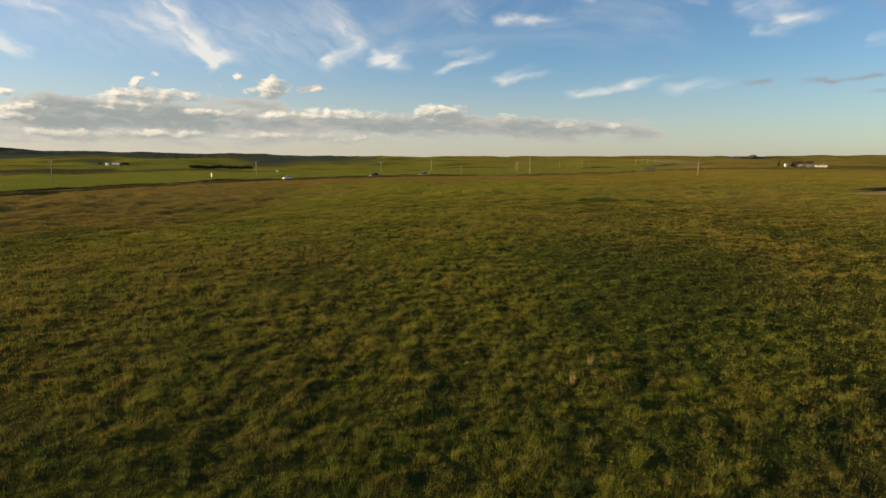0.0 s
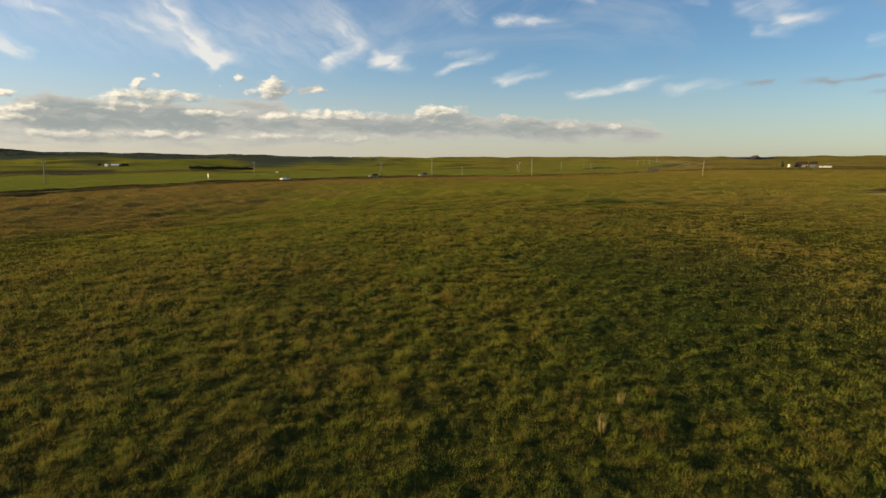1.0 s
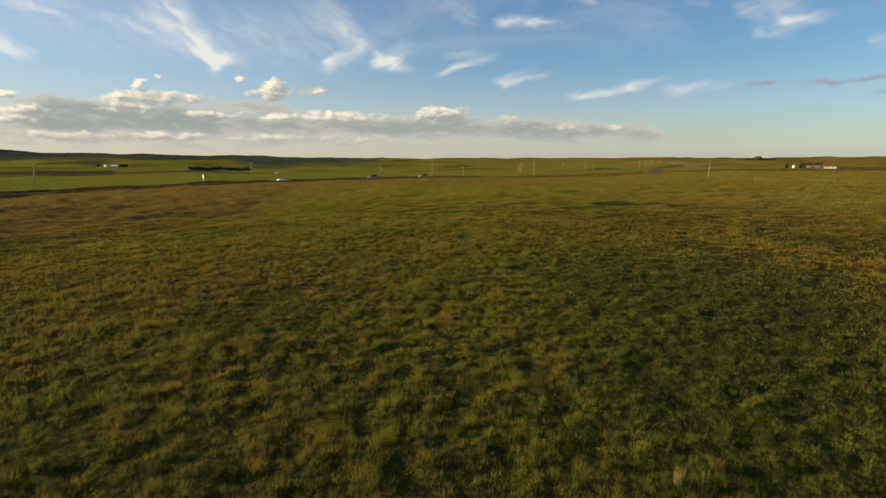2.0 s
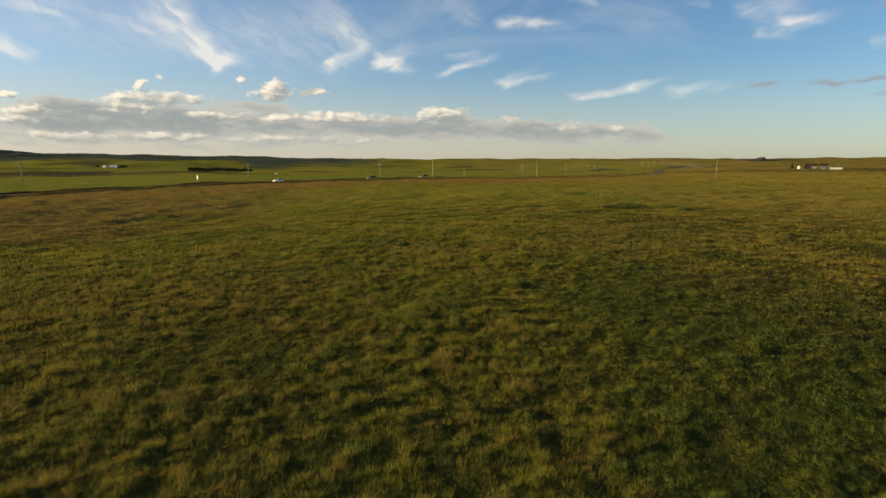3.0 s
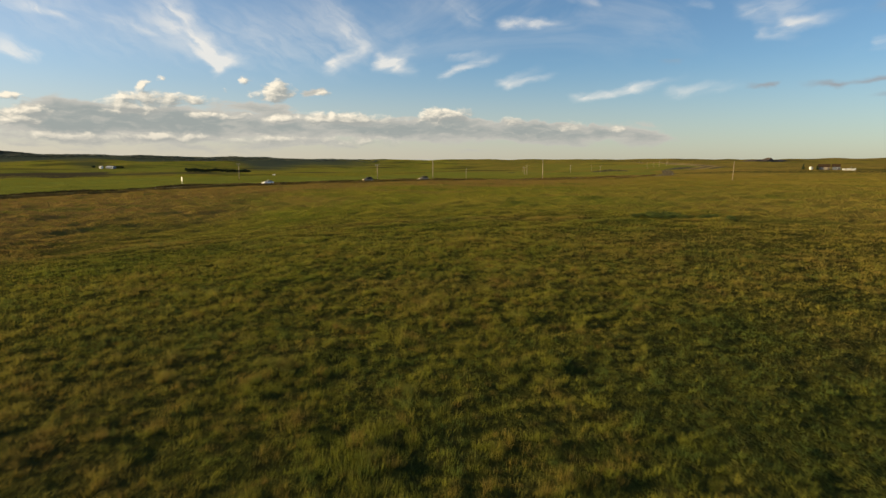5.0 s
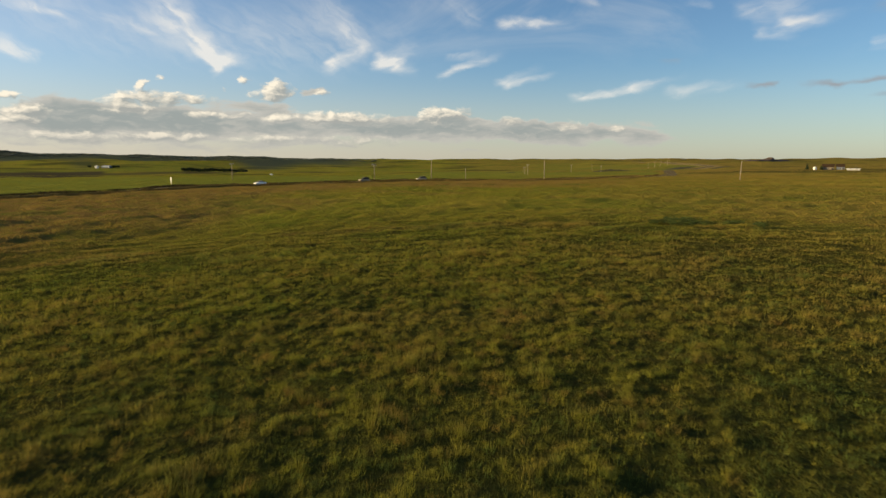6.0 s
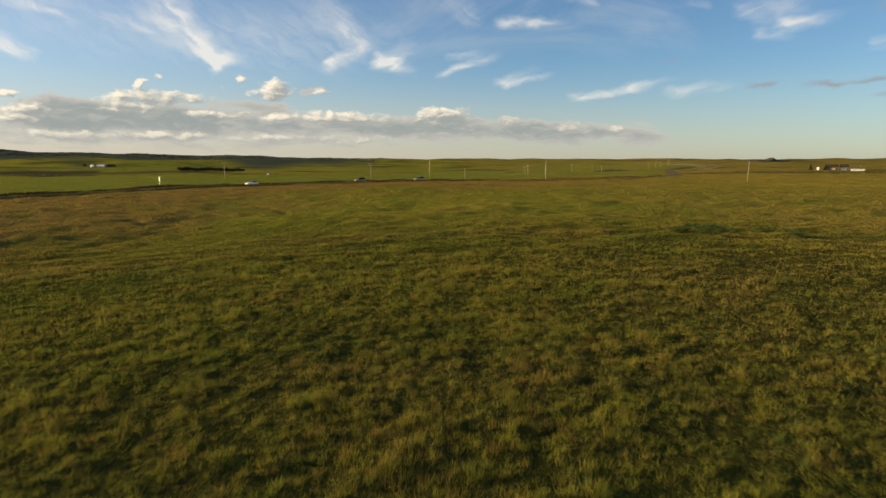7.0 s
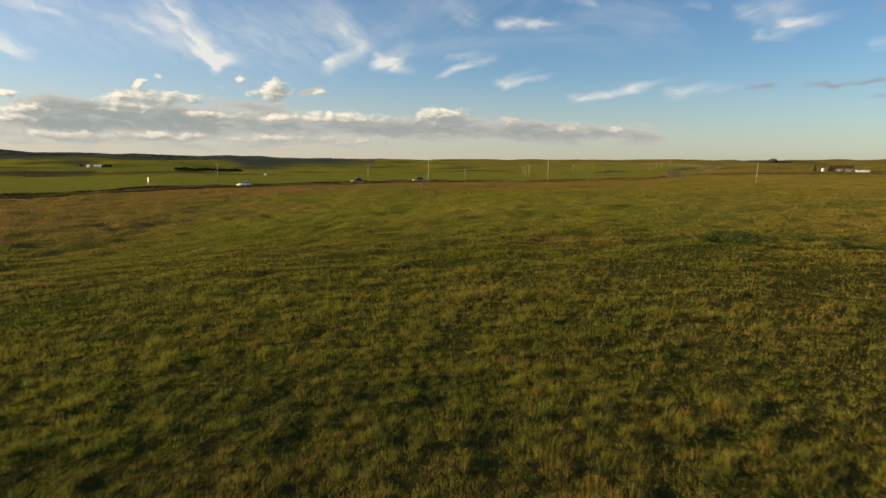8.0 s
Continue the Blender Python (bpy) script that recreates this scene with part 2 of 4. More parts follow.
def worn(x, y):
    """1 on the bare worn ground before the earth mound, 0 in the grass."""
    u = (x - 119 + 2.0 * wave(x, y, 7, 5)) / 16
    v = (y - 157 + 1.5 * wave(x, y, 6, 6)) / 6.5
    return 1 - ease(np.hypot(u, v), 0.55, 1.05)


def land(x, y):
    x, y = np.asarray(x, float), np.asarray(y, float)
    cx, cy = np.clip(x, -45, 45), np.clip(y, 18, 135)
    rise = -2.581 - 0.0325 * cx + 0.06553 * cy - 0.000665 * cx * cx + 0.000519 * cx * cy - 0.000386 * cy * cy
    near = 1 - ease(np.hypot(x / 60, (y - 72) / 75), 0.8, 1.9)
    z = rise * near
    d = np.hypot(x, y)
    a = x / np.maximum(d, 1)
    z = z + (0.5 * wave(x, y, 60, 1) + 0.25 * wave(x, y, 22, 2)) * ease(d, 110, 300)
    z = z - 11.0 * np.exp(-((d - 960) / 360) ** 2) * (1 - 0.75 * ease(a, -0.1, 0.5))
    crest = 13 + 22 * ease(-a, 0.14, 0.55) + 4.5 * wave(a * 1000, d * 0.05, 60, 3) * (0.5 + ease(-a, 0.1, 0.4)) + 2.0 * wave(a * 1000, d * 0.1, 23, 4)
    start = 1100 - 350 * ease(a, 0.0, 0.4) + 300 * ease(-a, 0.1, 0.4)
    z = z + crest * ease(d, start, start + 1150) + (1.6 * wave(x, y, 160, 7) + 1.9 * wave(x, y, 62, 26)) * ease(d, 420, 800)
    z = z + 6.0 * wave(x, y, 420, 8) * ease(d, 900, 1500) * ease(-a, 0.05, 0.4)
    z = z + 6.0 * np.exp(-((x - 440) ** 2 + (y - 1130) ** 2) / 190 ** 2)
    fold = np.exp(-((d - 1480 - 260 * wave(a * 1000, d * 0, 240, 9)) / 150) ** 2)
    z = z + fold * ease(-a, 0.12, 0.3) * (7 + 7 * wave(a * 1000, d * 0, 130, 10))
    z = z - 25 * ease(d, 2700, 4500)
    return z


def tussocks(x, y):
    """The uneven pasture: hummocks of grass about a stride apart, broader swells between, in metres above the lie of the land."""
    x, y = np.asarray(x, float), np.asarray(y, float)
    u, v = 0.82 * x + 0.57 * y, 0.82 * y - 0.57 * x
    p, q = 0.34 * x - 0.94 * y, 0.94 * x + 0.34 * y
    d = np.hypot(x, y - 30)
    fine = 0.105 * wave(u, v, 0.7, 51) + 0.07 * wave(p, q, 0.48, 52)
    broad = 0.12 * wave(p * 1.15, q, 2.1, 53) + 0.13 * wave(u, v * 1.2, 4.3, 54)
    return fine * (1 - ease(d, 60, 115)) + broad * (0.28 + 1.35 * ease(d, 50, 120)) * (1 - ease(d, 170, 340)) + 0.20 * wave(u, v, 9.0, 55) * ease(d, 60, 130) * (1 - ease(d, 600, 900))


def ground_z(x, y):
    return float(land(x, y))


ROAD = [(-170, -120), (-142, 20), (-122, 120), (-109, 178), (-99, 216), (-88, 256), (-66, 288), (-34, 314), (4, 331), (50, 352),
        (121, 402), (174, 520), (217, 640), (267, 780), (322, 856), (372, 912), (392, 960), (394, 1005), (384, 1045), (372, 1100), (365, 1180), (365, 1300)]


def spline(points, steps):
    out = []
    p = [points[0], *points, points[-1]]
    for i in range(len(points) - 1):
        a, b, c, d = (np.array(q, float) for q in p[i:i + 4])
        for k in range(steps):
            s = k / steps
            out.append(0.5 * (2 * b + (c - a) * s + (2 * a - 5 * b + 4 * c - d) * s * s + (3 * b - a - 3 * c + d) * s ** 3))
    out.append(np.array(points[-1], float))
    return np.array(out)


LINE = spline(ROAD, 8)


def from_road(x, y):
    """Signed distance from the road's middle: positive on the far, western side."""
    x, y = np.asarray(x, float), np.asarray(y, float)
    best = np.full(x.shape, 1e9)
    sign = np.ones(x.shape)
    for (ax, ay), (bx, by) in zip(LINE[:-1], LINE[1:]):
        ex, ey = bx - ax, by - ay
        s = np.clip(((x - ax) * ex + (y - ay) * ey) / (ex * ex + ey * ey), 0, 1)
        d = np.hypot(x - ax - s * ex, y - ay - s * ey)
        side = np.sign(ex * (y - ay) - ey * (x - ax))
        closer = d < best
        best, sign = np.where(closer, d, best), np.where(closer, side, sign)
    return best * sign


def off_track(x, y):
    """Distance from the stretch of pasture that lies nearest to the flight."""
    return np.hypot(x, y - np.clip(y, 16, 72))


def zones(x, y):
    """What grows where: dry reddish grass, fresh green crop, ploughed soil, lush damp grass; also dark streaks for
    shaded gullies.
    """
    s = from_road(x, y)
    d = np.hypot(x, y)
    a = x / np.maximum(d, 1)
    ragged = 10 * wave(x, y, 14, 11) + 14 * wave(x, y, 40, 12)
    dry = ease(s + ragged, -95, -45) * (1 - ease(s, -5, 1)) * (1 - 0.75 * ease(x, 20, 160))
    dry = np.maximum(dry, 0.45 * ease(wave(x * 0.5, y, 13, 13) + 0.25 * wave(x, y, 4, 14), 0.28, 0.7) * ease(d, 25, 60))
    streak = 1 - ease(np.abs(y - 104 - 0.35 * (x + 40) + 3 * wave(x, y, 8, 15)), 2.0, 8.0)
    dry = np.maximum(dry, 0.8 * streak * ease(-x, 18, 40) * (1 - ease(-x, 90, 110)))
    dry = np.maximum(dry, 0.9 * (1 - ease(np.abs(y - 15.4 - 0.75 * (x - 6.4)), 0.25, 0.8)) * ease(x, 5, 6) * (1 - ease(x, 8.5, 9.5)))
    dry = np.maximum(dry, 0.7 * ease(x - 0.9 * (y - 8), 0, 4) * (1 - ease(y, 20, 30)))
    dry = np.maximum(dry, 0.95 * ease(a, 0.0, 0.35) * ease(d, 220, 500) * (0.75 + 0.25 * wave(x * 0.3, y, 60, 25)))
    dry = np.maximum(dry, 0.6 * ease(x, 12, 60) * ease(y, 60, 110) * (0.7 + 0.3 * wave(x * 0.4, y, 10, 40)))
    dry = np.maximum(dry, 0.6 * ease(-x + 2.5 * wave(x, y, 6, 41), 2, 9) * (1 - ease(y, 52, 82)) * (0.65 + 0.35 * wave(x, y, 3, 42)))
    dry = np.maximum(dry, 0.55 * ease(x + 2.5 * wave(x, y, 6, 43), 7, 15) * ease(y, 62, 78) * (1 - ease(y, 95, 120)) * (0.65 + 0.35 * wave(x, y, 3, 44)))
    crop = ease(s, 5, 10) * (1 - ease(s + 0.3 * ragged, 150, 230)) * (1 - ease(a, -0.1, 0.35))
    crop = np.maximum(crop, 0.7 * ease(s, 8, 14) * ease(wave(x * 0.5, y, 90, 16), 0.0, 0.4) * (1 - ease(d, 900, 1500)))
    plough = ease(d, 880, 900) * (1 - ease(d, 1120, 1150)) * ease(-a, 0.468, 0.476) * (1 - 0.8 * ease(d, 1020, 1030) * (1 - ease(d, 1052, 1062)))
    plough = np.maximum(plough, 0.8 * ease(d, 1035, 1045) * (1 - ease(d, 1075, 1090)) * ease(-a, 0.16, 0.2))
    plough = np.maximum(plough, 0.9 * ease(d, 1010, 1020) * (1 - ease(d, 1105, 1120)) * ease(-a, 0.310, 0.314) * (1 - ease(-a, 0.378, 0.382)))
    lush = ease(wave(x, y, 9, 17) + 0.4 * wave(x, y, 3.5, 18), 0.35, 0.8)
    swale = 1 - ease(np.abs(x - 6 - 0.74 * (y - 28) + 2.0 * wave(x, y, 9, 19)), 1.5, 6.5)
    lush = np.maximum(0.8 * lush, 0.5 * swale * (1 - ease(y, 48, 66)))
    bare = np.maximum(worn(x, y), 0.4 * (1 - ease(np.abs(s), 9, 17)) * ease(y, 790, 850) * (1 - ease(y, 1060, 1110)))
    wood = ease(-a, 0.46, 0.52) * ease(d + 330 * wave(a * 1000, d * 0.3, 60, 57), 1250, 1600) * (0.75 + 0.25 * wave(x, y, 120, 58))
    wood = np.maximum(wood, ease(-a, 0.08, 0.2) * ease(d + 260 * wave(a * 1000, d * 0.1, 70, 20) - 500 * ease(-a, 0.25, 0.55) + 400, 1600, 1950))
    gully_shade = ease(1 - 1.6 * np.abs(wave(x * 0.22, y, 45, 21)) + 0.45 * wave(x * 0.5, y, 50, 22), 0.68, 1.02) * ease(d, 380, 480) * (1 - 0.5 * ease(d, 1700, 2300))
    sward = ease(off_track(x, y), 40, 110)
    return {"gully_shade": gully_shade * (1 - crop), "sward": sward, "dry": dry * (1 - crop), "crop": crop, "plough": plough, "lush": lush * (1 - crop), "bare": bare, "wood": wood}


def material(name, build):
    mat = bpy.data.materials.new(name)
    mat.use_nodes = True
    n = Nodes(mat.node_tree)
    shader = build(n)
    n.put(n.add("ShaderNodeOutputMaterial").inputs["Surface"], shader)
    return mat


def principled(n, color, rough=0.8, metal=0.0, normal=None, spec=0.3):
    node = n.add("ShaderNodeBsdfPrincipled")
    n.put(node.inputs["Base Color"], (*color, 1.0) if isinstance(color, tuple) else color)
    n.put(node.inputs["Roughness"], rough)
    n.put(node.inputs["Metallic"], metal)
    n.put(node.inputs["Specular IOR Level"], spec)
    if normal is not None:
        n.put(node.inputs["Normal"], normal)
    return node.outputs[0]


def bump(n, height, depth, strength=1.0):
    node = n.add("ShaderNodeBump")
    node.inputs["Strength"].default_value, node.inputs["Distance"].default_value = strength, depth
    n.put(node.inputs["Height"], height)
    return node.outputs[0]


def pasture(n, place):
    """The colours of the prairie grass over the plan, from the patches and what grows there."""
    patch = n.math("ADD", n.math("MULTIPLY", n.noise(place, 0.045, 4.0, 0.6, 0.6), 0.6), n.math("MULTIPLY", n.noise(place, 0.009, 2.0), 0.4))
    clump = n.noise(place, 0.55, 3.0, 0.6)
    col = n.mix(n.ramp(patch, 0.32, 0.68), (0.142, 0.164, 0.019), (0.226, 0.196, 0.029))
    col = n.mix(n.ramp(clump, 0.5, 0.72, 0.0, 0.6), col, (0.21, 0.160, 0.036))
    brown = n.noise(place, 1.7, 2.0, 0.5)
    col = n.mix(n.ramp(brown, 0.55, 0.68, 0.0, 0.45), col, (0.140, 0.092, 0.034))
    col = n.mix(n.math("MULTIPLY", n.attr("dry"), n.ramp(clump, 0.25, 0.6, 0.35, 0.9)), col, (0.222, 0.138, 0.044))
    col = n.mix(n.math("MULTIPLY", n.attr("lush"), 0.4), col, (0.062, 0.105, 0.016))
    return n.mix(n.math("MULTIPLY", n.attr("crop"), n.ramp(patch, 0.3, 0.7, 0.95, 0.6)), col, (0.150, 0.176, 0.034))


def ground_shader(n):
    place = n.add("ShaderNodeNewGeometry").outputs["Position"]
    tuft = n.noise(place, 1.5, 4.0, 0.65)
    fine = n.noise(place, 9.0, 3.0, 0.6)
    col = pasture(n, place)
    # low spots between tufts darkened, shade put into the colour
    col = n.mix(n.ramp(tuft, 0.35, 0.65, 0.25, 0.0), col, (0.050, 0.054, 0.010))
    # near the flight the ground is painted almost black, as shade among blades
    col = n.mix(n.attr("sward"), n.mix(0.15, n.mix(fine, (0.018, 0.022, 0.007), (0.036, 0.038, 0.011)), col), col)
    # far gullies and terrace edges: their shade painted on as dark streaks
    col = n.mix(n.math("MULTIPLY", n.attr("gully_shade"), 0.8), col, (0.046, 0.048, 0.018))
    soil = n.mix(fine, (0.042, 0.038, 0.022), (0.070, 0.061, 0.036))
    col = n.mix(n.attr("plough"), col, soil)
    col = n.mix(n.attr("bare"), col, n.mix(fine, (0.26, 0.19, 0.11), (0.34, 0.26, 0.16)))
    # ridge woods, their colour lifted towards distance haze
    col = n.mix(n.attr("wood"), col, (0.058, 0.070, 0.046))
    height = n.math("ADD", n.math("MULTIPLY", tuft, 1.0), n.math("MULTIPLY", fine, 0.2))
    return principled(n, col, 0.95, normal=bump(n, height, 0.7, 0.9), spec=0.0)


def grass_shader(n):
    place = n.add("ShaderNodeNewGeometry").outputs["Position"]
    tint, tip = n.attr("tint"), n.attr("tip")
    col = pasture(n, place)
    col = n.mix(n.math("MULTIPLY", n.ramp(tip, 0.35, 1.0), n.ramp(tint, 0.4, 1.05, 0.0, 0.6)), col, (0.45, 0.375, 0.095))
    hue = n.attr("hue")
    col = n.mix(n.ramp(hue, 0.60, 0.95, 0.0, 0.6), col, (0.220, 0.132, 0.036))
    col = n.mix(n.ramp(hue, 0.36, 0.05, 0.0, 0.7), col, (0.085, 0.130, 0.030))
    # low tint: dark leafy kinds, and blue-green shade painted into hollow blades
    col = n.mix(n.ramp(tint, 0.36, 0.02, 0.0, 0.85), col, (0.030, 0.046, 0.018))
    # the blades of a tussock share much of the light that falls on its slope
    soft = n.attr("soft")
    own = n.add("ShaderNodeVectorMath")
    own.operation = "SCALE"
    n.put(own.inputs[0], n.add("ShaderNodeNewGeometry").outputs["Normal"])
    n.put(own.inputs["Scale"], n.math("SUBTRACT", 0.8, n.math("MULTIPLY", soft, 0.55)))
    shared = n.xyz(n.math("MULTIPLY", n.attr("slope_x"), -1.0), n.math("MULTIPLY", n.attr("slope_y"), -1.0), 0.75)
    both_ways = n.add("ShaderNodeVectorMath")
    both_ways.operation = "SCALE"
    n.put(both_ways.inputs[0], shared)
    n.put(both_ways.inputs["Scale"], n.math("ADD", 0.2, n.math("MULTIPLY", soft, 0.55)))
    facing = n.vec("NORMALIZE", n.vec("ADD", own.outputs[0], both_ways.outputs[0]), (0.0, 0.0, 0.0))
    dull = n.add("ShaderNodeBsdfDiffuse")
    n.put(dull.inputs["Color"], col)
    n.put(dull.inputs["Normal"], facing)
    thin = n.add("ShaderNodeBsdfTranslucent")
    n.put(thin.inputs["Color"], col)
    both = n.add("ShaderNodeMixShader")
    both.inputs[0].default_value = 0.35
    n.put(both.inputs[1], dull.outputs[0])
    n.put(both.inputs[2], thin.outputs[0])
    return both.outputs[0]


M_GROUND = material("prairie_ground", ground_shader)
M_GRASS = material("prairie_grass", grass_shader)


def put_attrs(mesh, values):
    for name, data in values.items():
        mesh.attributes.new(name, "FLOAT", "POINT").data.foreach_set("value", np.asarray(data, np.float32))


def quick_mesh(name, co, faces, mat, smooth=False):
    """A mesh from arrays: co (n, 3), faces (m, 3 or 4)."""
    co, faces = np.asarray(co, np.float32), np.asarray(faces, np.int32)
    mesh = bpy.data.meshes.new(name)
    mesh.vertices.add(len(co))
    mesh.vertices.foreach_set("co", co.ravel())
    k = faces.shape[1]
    mesh.loops.add(faces.size)
    mesh.loops.foreach_set("vertex_index", faces.ravel())
    mesh.polygons.add(len(faces))
    mesh.polygons.foreach_set("loop_start", np.arange(len(faces), dtype=np.int32) * k)
    mesh.polygons.foreach_set("loop_total", np.full(len(faces), k, np.int32))
    mesh.polygons.foreach_set("use_smooth", np.full(len(faces), smooth))
    mesh.materials.append(mat)
    mesh.update(calc_edges=True)
    return mesh


def build_ground():
    radii = [0.01, 4.0]
    while radii[-1] < 4800:
        radii.append(radii[-1] + (0.42 if radii[-1] < 120 else 0.42 + 0.0115 * (radii[-1] - 120)))
    front = np.arange(-44, 44.01, 0.26)
    rest = np.arange(46, 314.1, 3.0)
    ang = np.radians(np.concatenate([front, rest]))
    r = np.array(radii)
    na, nr = len(ang), len(r)
    x = (r[:, None] * np.sin(ang)[None]).ravel()
    y = -6 + (r[:, None] * np.cos(ang)[None]).ravel()
    i = np.arange(nr - 1)[:, None] * na + np.arange(na)[None]
    j = np.arange(nr - 1)[:, None] * na + (np.arange(na)[None] + 1) % na
    quads = np.stack([i, i + na, j + na, j], -1).reshape(-1, 4)[:, ::-1]
    grown = zones(x, y)
    flat = np.maximum(np.maximum(grown["bare"], grown["crop"]), 1 - ease(np.abs(from_road(x, y)), 6, 10))
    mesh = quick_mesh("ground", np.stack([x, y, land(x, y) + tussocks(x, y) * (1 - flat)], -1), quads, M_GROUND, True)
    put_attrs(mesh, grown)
    ob = new("ground", mesh)
    tagged(ob, "rolling prairie pasture with green and dry tawny grass", "ground", kind="structure")
    return ob


build_ground()


# ---- grass: tussocks with short growth between, finest along the flight ----
def reach_of(x, y):
    """How near the flight passes, roughly, in metres: sets how finely the grass is made."""
    return np.maximum(14.0, 1.25 * off_track(x, y))


def scatter(rng, step, box_of, lo, hi):
    """Jittered places on the pasture whose reach lies between lo and hi."""
    x0, x1, y0, y1 = box_of
    gx, gy = np.meshgrid(np.arange(x0, x1, step), np.arange(y0, y1, step))
    x = gx.ravel() + rng.uniform(-0.5, 0.5, gx.size) * step
    y = gy.ravel() + rng.uniform(-0.5, 0.5, gx.size) * step
    soft = reach_of(x, y) * rng.uniform(0.7, 1.35, x.size)
    keep = (soft >= lo) & (soft < hi)
    x, y = x[keep], y[keep]
    keep = (worn(x, y) < 0.4) & (np.abs(from_road(x, y)) > 4.6)
    return x[keep], y[keep]


def blades(rng, bx, by, long, lean, face, half):
    """One thin triangle a blade, leaning a little with the wind."""
    m = len(bx)
    tx = bx + long * np.sin(lean) * np.cos(face) + 0.10 * long
    ty = by + long * np.sin(lean) * np.sin(face) - 0.05 * long
    bz = land(bx, by) + tussocks(bx, by) - 0.04
    turn = rng.uniform(0, np.pi, m)
    sx, sy = half * np.cos(turn), half * np.sin(turn)
    co = np.empty((m, 3, 3), np.float32)
    co[:, 0] = np.stack([bx - sx, by - sy, bz], -1)
    co[:, 1] = np.stack([bx + sx, by + sy, bz], -1)
    co[:, 2] = np.stack([tx, ty, bz + long * np.cos(lean)], -1)
    return co


GROWN = ("dry", "lush", "crop", "slope_x", "slope_y", "soft")


def sward(x, y):
    """What grows at places in the grass, with the slope of the hummock below and how closely the blades follow it."""
    out = zones(x, y)
    here = tussocks(x, y)
    out["slope_x"], out["slope_y"] = (tussocks(x + 0.12, y) - here) / 0.12, (tussocks(x, y + 0.12) - here) / 0.12
    out["soft"] = 0.34 + 0.26 * ease(reach_of(x, y), 18, 60)
    return out


def build_grass():
    rng = np.random.default_rng(7)
    sheets, tints, hues, grown = [], [], [], []

    def lay(where, who, *shape):
        sheets.append(blades(rng, *shape[:-2]))
        tints.append(shape[-2])
        hues.append(shape[-1])
        grown.append({k: v[who] for k, v in where.items() if k in GROWN})

    # tussocks: some straw-coloured, some green, some of a dark leafy kind, with shade painted into the hollows
    x, y = scatter(rng, 0.4, (-95, 95, -70, 170), 0, 105)
    ahead = ease(0.9 * y + 8 * wave(x, y, 5, 45) - np.abs(x), -8, 4)
    keep = rng.random(len(x)) < 0.35 + 0.65 * ahead
    x, y, ahead = x[keep], y[keep], ahead[keep]
    reach, z, hump = reach_of(x, y), sward(x, y), tussocks(x, y)
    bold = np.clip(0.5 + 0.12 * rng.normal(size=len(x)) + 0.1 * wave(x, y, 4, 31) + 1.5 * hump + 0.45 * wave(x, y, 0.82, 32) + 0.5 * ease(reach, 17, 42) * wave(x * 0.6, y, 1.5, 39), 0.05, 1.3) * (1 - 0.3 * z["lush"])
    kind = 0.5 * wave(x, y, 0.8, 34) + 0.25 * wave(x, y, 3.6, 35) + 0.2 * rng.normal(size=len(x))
    # a stand of dark leafy plants, coloured darker still for the lens's dim corners
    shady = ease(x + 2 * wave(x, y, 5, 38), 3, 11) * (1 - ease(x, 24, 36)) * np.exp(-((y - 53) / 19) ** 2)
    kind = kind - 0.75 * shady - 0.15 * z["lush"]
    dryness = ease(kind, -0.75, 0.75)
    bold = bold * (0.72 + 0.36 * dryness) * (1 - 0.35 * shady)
    calm = np.clip(42 / reach, 0.45, 1)
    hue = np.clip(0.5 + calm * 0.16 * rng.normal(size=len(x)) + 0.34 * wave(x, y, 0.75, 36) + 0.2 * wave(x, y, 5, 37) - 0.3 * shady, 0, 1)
    number = np.clip(46 * (15 / reach) ** 1.36 * (0.35 + 1.0 * bold) * (0.3 + 0.7 * ahead), 3, 75).astype(int)
    who = np.repeat(np.arange(len(x)), number)
    m = len(who)
    ang, part_r = rng.uniform(0, 2 * np.pi, m), np.sqrt(rng.random(m))
    wide = 0.08 + 0.13 * bold[who]
    lean = np.abs(np.radians(rng.normal(5, 9, m) + 26 * part_r * rng.uniform(0.3, 1.3, m)))
    long = (0.13 + 0.36 * bold[who]) * rng.uniform(0.45, 1.15, m) * (1 - 0.3 * ease(reach[who], 25, 60))
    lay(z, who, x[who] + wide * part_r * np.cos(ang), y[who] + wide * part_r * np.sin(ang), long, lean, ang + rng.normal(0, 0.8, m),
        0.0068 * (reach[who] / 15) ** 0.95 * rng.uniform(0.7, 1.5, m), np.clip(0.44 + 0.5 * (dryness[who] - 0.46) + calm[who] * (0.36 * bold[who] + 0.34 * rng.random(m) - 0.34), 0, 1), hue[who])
    # short green growth between them, coloured darker for the shade in hollows
    x, y = scatter(rng, 0.5, (-60, 60, 8, 130), 0, 60)
    keep = np.abs(x) < 0.9 * y + 4
    x, y = x[keep], y[keep]
    reach, z = reach_of(x, y), sward(x, y)
    number = np.clip(25 * (15 / reach) ** 1.5, 2, 28).astype(int)
    who = np.repeat(np.arange(len(x)), number)
    m = len(who)
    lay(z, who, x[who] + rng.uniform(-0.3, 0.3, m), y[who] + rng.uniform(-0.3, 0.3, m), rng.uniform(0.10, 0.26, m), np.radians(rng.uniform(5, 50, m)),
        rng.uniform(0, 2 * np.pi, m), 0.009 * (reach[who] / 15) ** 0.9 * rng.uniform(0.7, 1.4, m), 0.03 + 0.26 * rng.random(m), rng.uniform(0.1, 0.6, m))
    # thin pale seed stalks that stand over the tussocks
    x, y = scatter(rng, 0.36, (-60, 60, 8, 130), 0, 58)
    keep = (np.abs(x) < 0.9 * y + 4) & (rng.random(len(x)) < 0.12 + 0.3 * wave(x, y, 2.2, 59))
